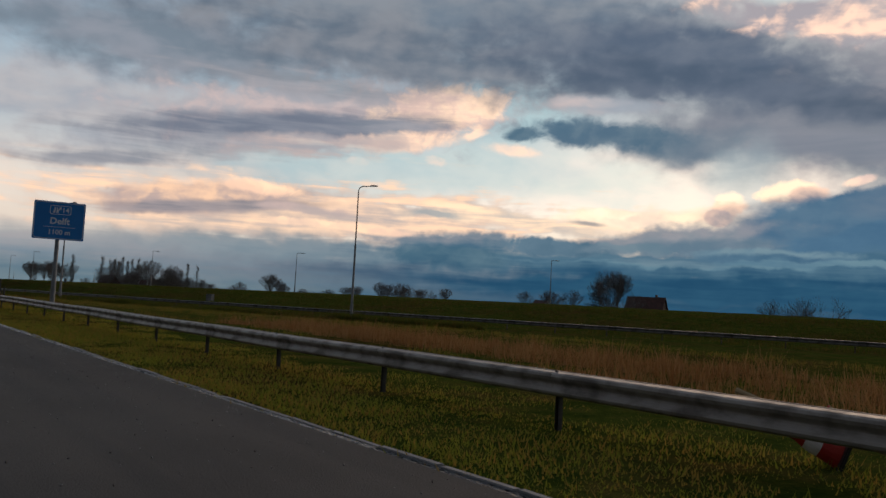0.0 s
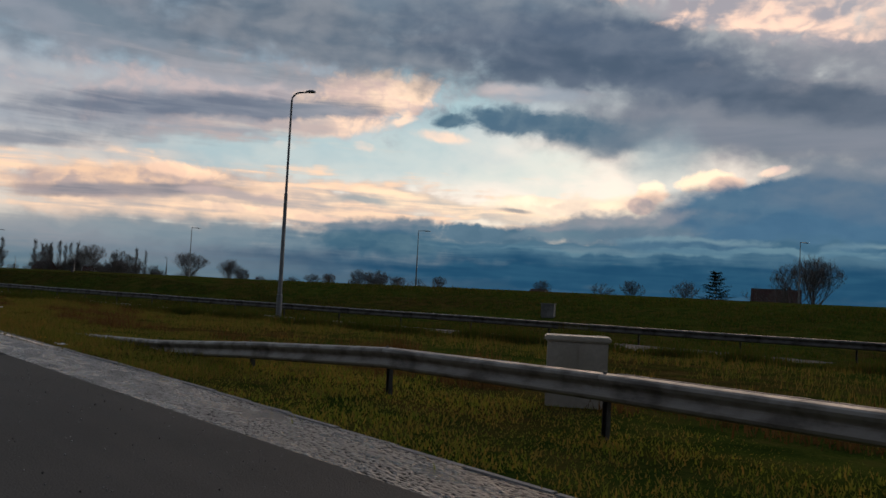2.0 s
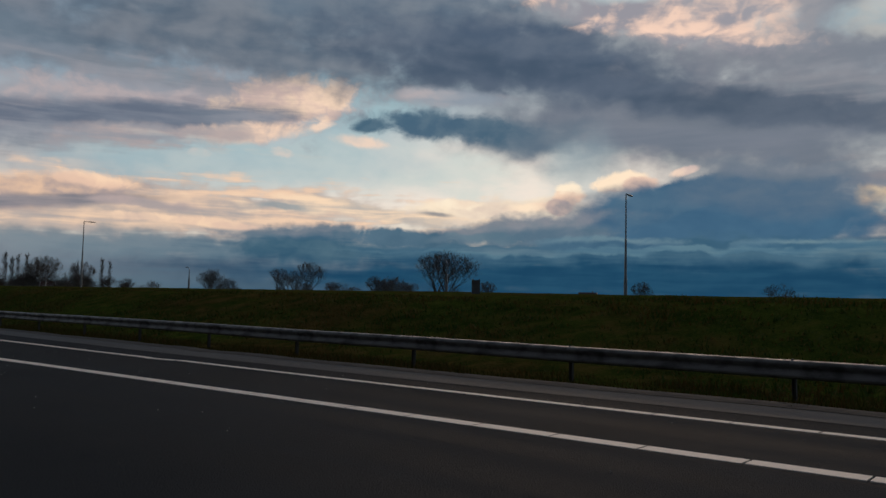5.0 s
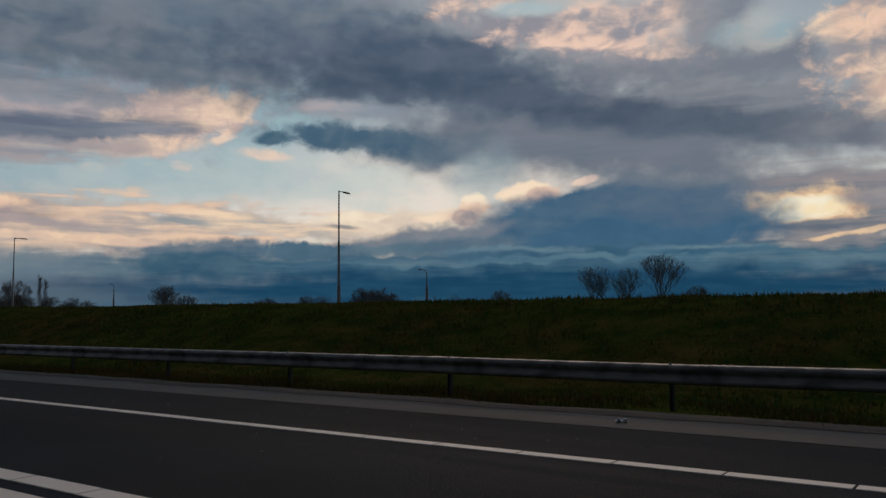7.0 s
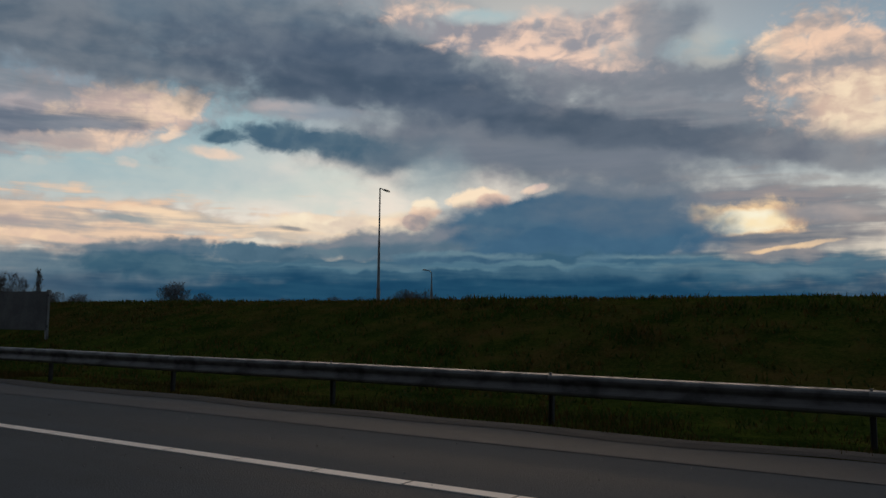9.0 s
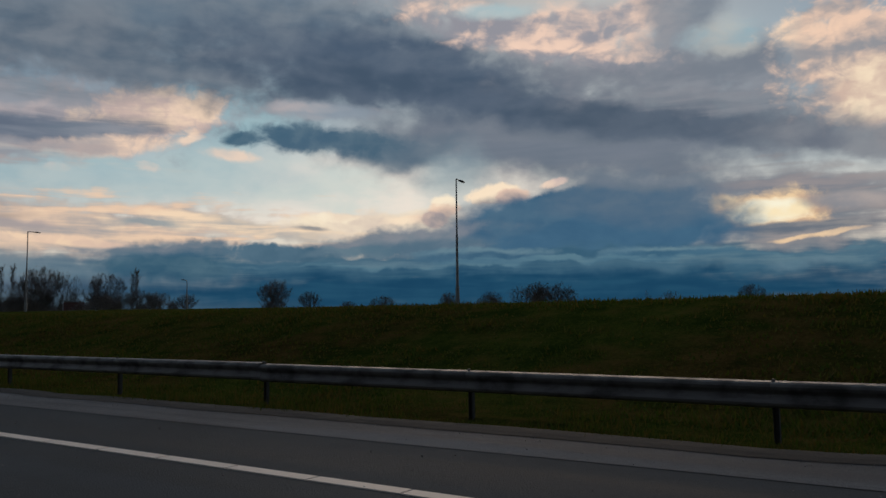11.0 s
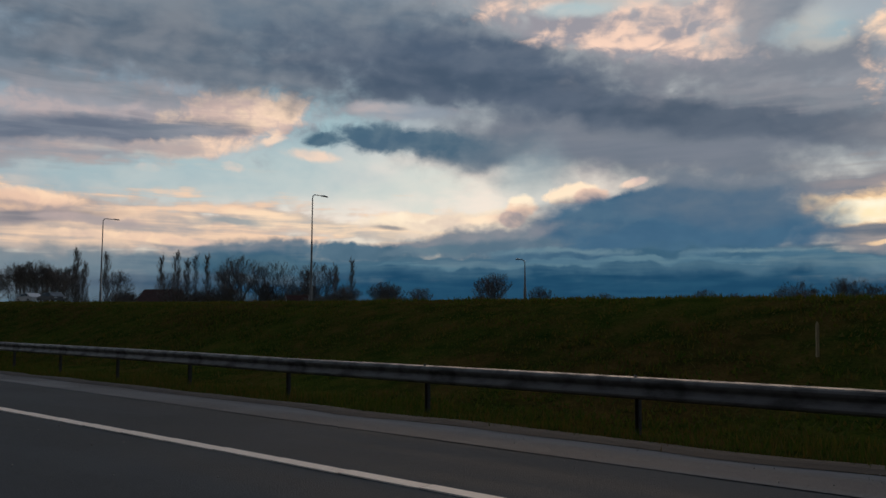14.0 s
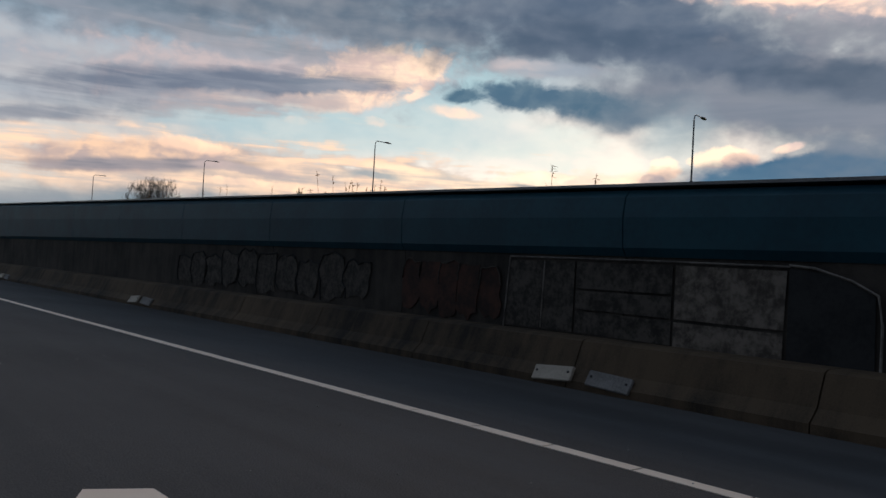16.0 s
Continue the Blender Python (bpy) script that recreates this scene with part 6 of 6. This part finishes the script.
blades("grass", "rough meadow grass between the two roads", scatter(24000, 20, -132, lambda x: 12.0, lambda x: min(rail_y(x) - 6.0, 34) if rail_y(x) - 6.0 > 12.2 else 12.2, 5), 0.26, MEADOW, 6, 0.017, 0.9, 2)
blades("grass", "damp grass under the guard rail, dimmed in colour", scatter(17000, -138, -325, lambda x: outer_edge_y(x) + 0.45, lambda x: rail_y(x) + 1.2, 7), 0.17, VERGE_DIM, 6, 0.012, 0.9, 3)
blades("grass", "dense grass on the bank, dimmed in colour", scatter(34000, -100, -330, lambda x: rail_y(x) + 0.8, lambda x: rail_y(x) + 10.5, 9), 0.13, BANK_DIM, 6, 0.022, 1.3, 4)
OLIVE = blade_material("olive_grass", (0.050, 0.085, 0.011), (0.115, 0.140, 0.020), (0.135, 0.105, 0.024), 0.4)
blades("grass", "yellowish damp grass under the guard rail", scatter(17000, -325, -500, lambda x: outer_edge_y(x) + 0.45, lambda x: rail_y(x) + 1.2, 8), 0.17, OLIVE, 6, 0.012, 0.9, 13)
blades("grass", "olive and brown rough grass on the bank", scatter(36000, -326, -496, lambda x: rail_y(x) + 0.8, lambda x: rail_y(x) + 10.5, 10), 0.12, OLIVE, 6, 0.022, 1.3, 14)
blades("grass", "dark dense grass on the far bank", scatter(26000, 20, -120, lambda x: rail_y(x) + 0.8, lambda x: rail_y(x) + 27.0, 11), 0.20, OLIVE, 5, 0.032, 1.0, 5)
DEAD = blade_material("dead_stalks", (0.16, 0.085, 0.028), (0.24, 0.14, 0.050), (0.13, 0.065, 0.02), 0.4)
blades("grass", "tall rank grass along the slip road", scatter(13000, -40, -128, lambda x: max(rail_y(x) - 6.6, kerb_outer_y(x) + 1.5), lambda x: max(rail_y(x) - 5.5, kerb_outer_y(x) + 2.2), 19), 0.52, OLIVE, 5, 0.018, 0.5, 21, 0.2)
blades("reeds", "tall dry orange-brown reeds in the meadow", scatter(2600, -36, 4, lambda x: 15.5, lambda x: 21.5, 13) + scatter(900, -8, 10, lambda x: 11.0, lambda x: 16.0, 14), 0.62, REED, 9, 0.016, 0.9, 6)
blades("reeds", "scattered dry brown stalks in the meadow", [q for q in scatter(15000, -58, -116, lambda x: 7.6, lambda x: 14.5, 15) if q[1] > 8.6 and noise.noise((q[0] * 0.12, q[1] * 0.45, 2.0)) + 0.6 * noise.noise((q[0] * 0.6, q[1] * 0.9, 6.0)) > 0.16], 0.34, DEAD, 5, 0.012, 0.6, 7)


def reed_tuft(name, label, x0, x1, count, seed):
    """Single reed stems with drooping feathery heads."""
    rng = random.Random(seed)
    bm = bmesh.new()
    for _ in range(count):
        x, y, h = rng.uniform(x0, x1), rng.uniform(12.5, 14.8), rng.uniform(0.9, 1.9)
        lean = Vector((rng.uniform(-0.2, 0.2), rng.uniform(-0.1, 0.1), 1)).normalized()
        foot = Vector((x, y, 2.2))
        top = foot + lean * h
        add_tube(bm, [foot, foot + lean * h * 0.6, top], [0.009, 0.007, 0.004], 3)
        for k in range(11):
            u = rng.uniform(0.0, 0.3)
            p = top - lean * u * 0.9
            d = Vector((rng.uniform(-0.2, 1.0), rng.uniform(-0.5, 0.5), rng.uniform(-0.4, 0.9))).normalized() * rng.uniform(0.06, 0.16)
            side = d.cross(Vector((0, 1, 0.2))).normalized() * 0.008
            bm.faces.new([bm.verts.new(q) for q in (p - side, p + side, p + d)])
        for k in range(3):
            p = foot + lean * h * rng.uniform(0.1, 0.6)
            d = Vector((rng.uniform(-1, 1), rng.uniform(-0.4, 0.4), rng.uniform(0.3, 1.0))).normalized() * rng.uniform(0.2, 0.4)
            bm.faces.new([bm.verts.new(q) for q in (p - Vector((0, 0, 0.012)), p + Vector((0, 0, 0.012)), p + d)])
    return tagged(part(name, bm, REED), label, "reeds", kind="stuff")


reed_tuft("reeds", "tall dry reeds with feathery heads behind the wall", -521, -541, 46, 31)
reed_tuft("reeds", "few dry reeds with feathery heads behind the wall", -513.4, -517.6, 4, 32)


def pebbles(name, label, count, x0, x1, low, high, size, material, seed):
    """Loose chips of stone as small eight-sided grains."""
    rng = np.random.default_rng(seed)
    shape = np.array([(1, 0, 0), (-1, 0, 0), (0, 1, 0), (0, -1, 0), (0, 0, 1), (0, 0, -1)], float)
    sides = np.array([(0, 2, 4), (2, 1, 4), (1, 3, 4), (3, 0, 4), (2, 0, 5), (1, 2, 5), (3, 1, 5), (0, 3, 5)])
    x = rng.uniform(x1, x0, count)
    y = np.array([low(v) + (high(v) - low(v)) * u for v, u in zip(x, rng.random(count) ** 0.6)])
    s = size * rng.uniform(0.4, 1.0, (count, 3)) * rng.uniform(0.5, 1.2, (count, 1))
    spots = np.stack([x, y, np.array([road_z(a, b) for a, b in zip(x, y)]) + 0.008 + s[:, 2] * 0.3], 1)
    v = spots[:, None, :] + shape[None] * s[:, None, :]
    faces = (np.arange(count)[:, None, None] * 6 + sides[None]).reshape(-1, 3)
    me = bpy.data.meshes.new(name)
    me.from_pydata(v.reshape(-1, 3).tolist(), [], [tuple(t) for t in faces.tolist()])
    me.update()
    me.materials.append(material)
    return tagged(part(name, me, material), label, "gravel", kind="stuff")


pebbles("stone_chips", "loose stone chips scattered on the hard shoulder", 1500, 14, -75, lambda x: 1.0, kerb_y, 0.012, KERB, 41)
pebbles("stone_chips", "loose dark stone chips scattered on the hard shoulder", 900, 14, -140, lambda x: 1.0, kerb_y, 0.012, BLACK, 42)
pebbles("stone_chips", "pale stone chips lying in the wet gravel strip", 4200, -345, -485, lambda x: outer_edge_y(x) - 1.1, lambda x: outer_edge_y(x) + 0.1, 0.011, KERB, 43)
pebbles("stone_chips", "few loose stone chips on dark asphalt", 2200, -142, -520, lambda x: 1.5, lambda x: outer_edge_y(x) - 1.2, 0.012, KERB, 44)


def litter(name, label, m, w, d, h, material):
    t = thing(name, label, "litter", m, "litter by the road")
    bm = bmesh.new()
    bmesh.ops.create_grid(bm, x_segments=4, y_segments=3, size=0.5)
    for v in bm.verts:
        v.co = Vector((v.co.x * w, v.co.y * d, abs(noise.noise((v.co.x * 5, v.co.y * 5, m.translation.x))) * h))
    made = bmesh.ops.extrude_face_region(bm, geom=bm.faces[:])["geom"]
    for v in made:
        if isinstance(v, bmesh.types.BMVert):
            v.co.z += 0.012
    bmesh.ops.recalc_face_normals(bm, faces=bm.faces)
    part("scrap", bm, material, t)


for name, x, y, w, d, h, mat, label in (
        ("stick", -85.6, 1.9, 0.55, 0.05, 0.03, BOX, "pale flat strip lying on asphalt"), ("plastic_scrap", -79.8, 5.3, 0.16, 0.10, 0.06, YELLOW, "small orange scrap on the wet strip"),
        ("plastic_scrap", -78.1, 5.2, 0.22, 0.12, 0.05, WHITE, "small pale scrap on the wet strip"), ("plastic_scrap", -96.6, 8.3, 0.14, 0.1, 0.06, WHITE, "small white scrap in the grass"),
        ("plastic_scrap", -181.9, 5.0, 0.05, 0.05, 0.05, YELLOW, "small orange scrap on asphalt"), ("plastic_scrap", -182.6, 4.9, 0.14, 0.03, 0.03, BOX, "pale strip on asphalt"),
        ("plastic_scrap", -226.8, 9.8, 0.14, 0.10, 0.10, WHITE, "white scrap at the edge of the gravel"), ("plastic_scrap", -405.2, 8.2, 0.12, 0.1, 0.08, WHITE, "white scrap at the edge of the gravel"),
        ("plastic_scrap", -371.0, 7.9, 0.14, 0.1, 0.08, WHITE, "white scrap at the edge of the gravel"), ("plastic_scrap", -423.5, 8.0, 0.3, 0.1, 0.05, WHITE, "flat pale scrap at the edge of the gravel"),
        ("plastic_scrap", -400.6, 6.2, 0.14, 0.05, 0.03, WHITE, "flat pale scrap on asphalt")):
    litter(name, label, pose(x, y, 0.012 if y < 5 else 0.0, 0, 0, random.uniform(0, 90)), w, d, h, mat)


def fallen_cone(m):
    """A crushed traffic cone: a banded hollow body on a square foot, lying on its side."""
    c = thing("traffic_cone", "crushed red and white traffic cone lying in the grass", "traffic cone", m, "litter by the road")
    bands = ((0.0, 0.20, RED), (0.20, 0.36, WHITE), (0.36, 0.52, RED), (0.52, 0.64, WHITE), (0.64, 0.75, RED))
    for z0, z1, mat in bands:
        bm = tube([(0, 0, z0), (0, 0, (z0 + z1) / 2), (0, 0, z1)], [0.17 - 0.18 * z0, 0.17 - 0.09 * (z0 + z1), 0.17 - 0.18 * z1], 16)
        for v in bm.verts:
            v.co.y *= 0.62
            v.co.x += 0.05 * noise.noise((v.co.x * 6, v.co.y * 6, v.co.z * 5))
        part("band", bm, mat, c)
    part("foot", box(-0.22, 0.22, -0.2, 0.2, -0.04, 0.0, 0.015), BLACK, c, "black rubber foot")
    return c


fallen_cone(pose(0.85, 8.4, 0.10, 0, -70, 40))
for x, y, z, length, turn, lean, mat, label in ((0.08, 7.95, 0.60, 0.75, 10, 16, WOOD, "pale thin pole leaning behind the guard rail"), (1.02, 8.0, 0.54, 0.42, 15, 25, RED, "short red-tipped rod leaning behind the guard rail")):
    rod = thing("leaning_rod", label, "pole", pose(x, y, z, 0, 0, turn), "litter by the road")
    slope_x, slope_z = math.cos(radians(lean)), math.sin(radians(lean))
    part("shaft", tube([(-0.1 * slope_x, 0, 0.1 * slope_z), (1.6 * slope_x, 0, -1.6 * slope_z)], [0.03, 0.03], 8), WOOD, rod)
    part("tip", tube([(-length * 0.2 * slope_x, 0, length * 0.2 * slope_z), (-0.1 * slope_x, 0, 0.1 * slope_z)], [0.034, 0.034], 8), mat, rod)
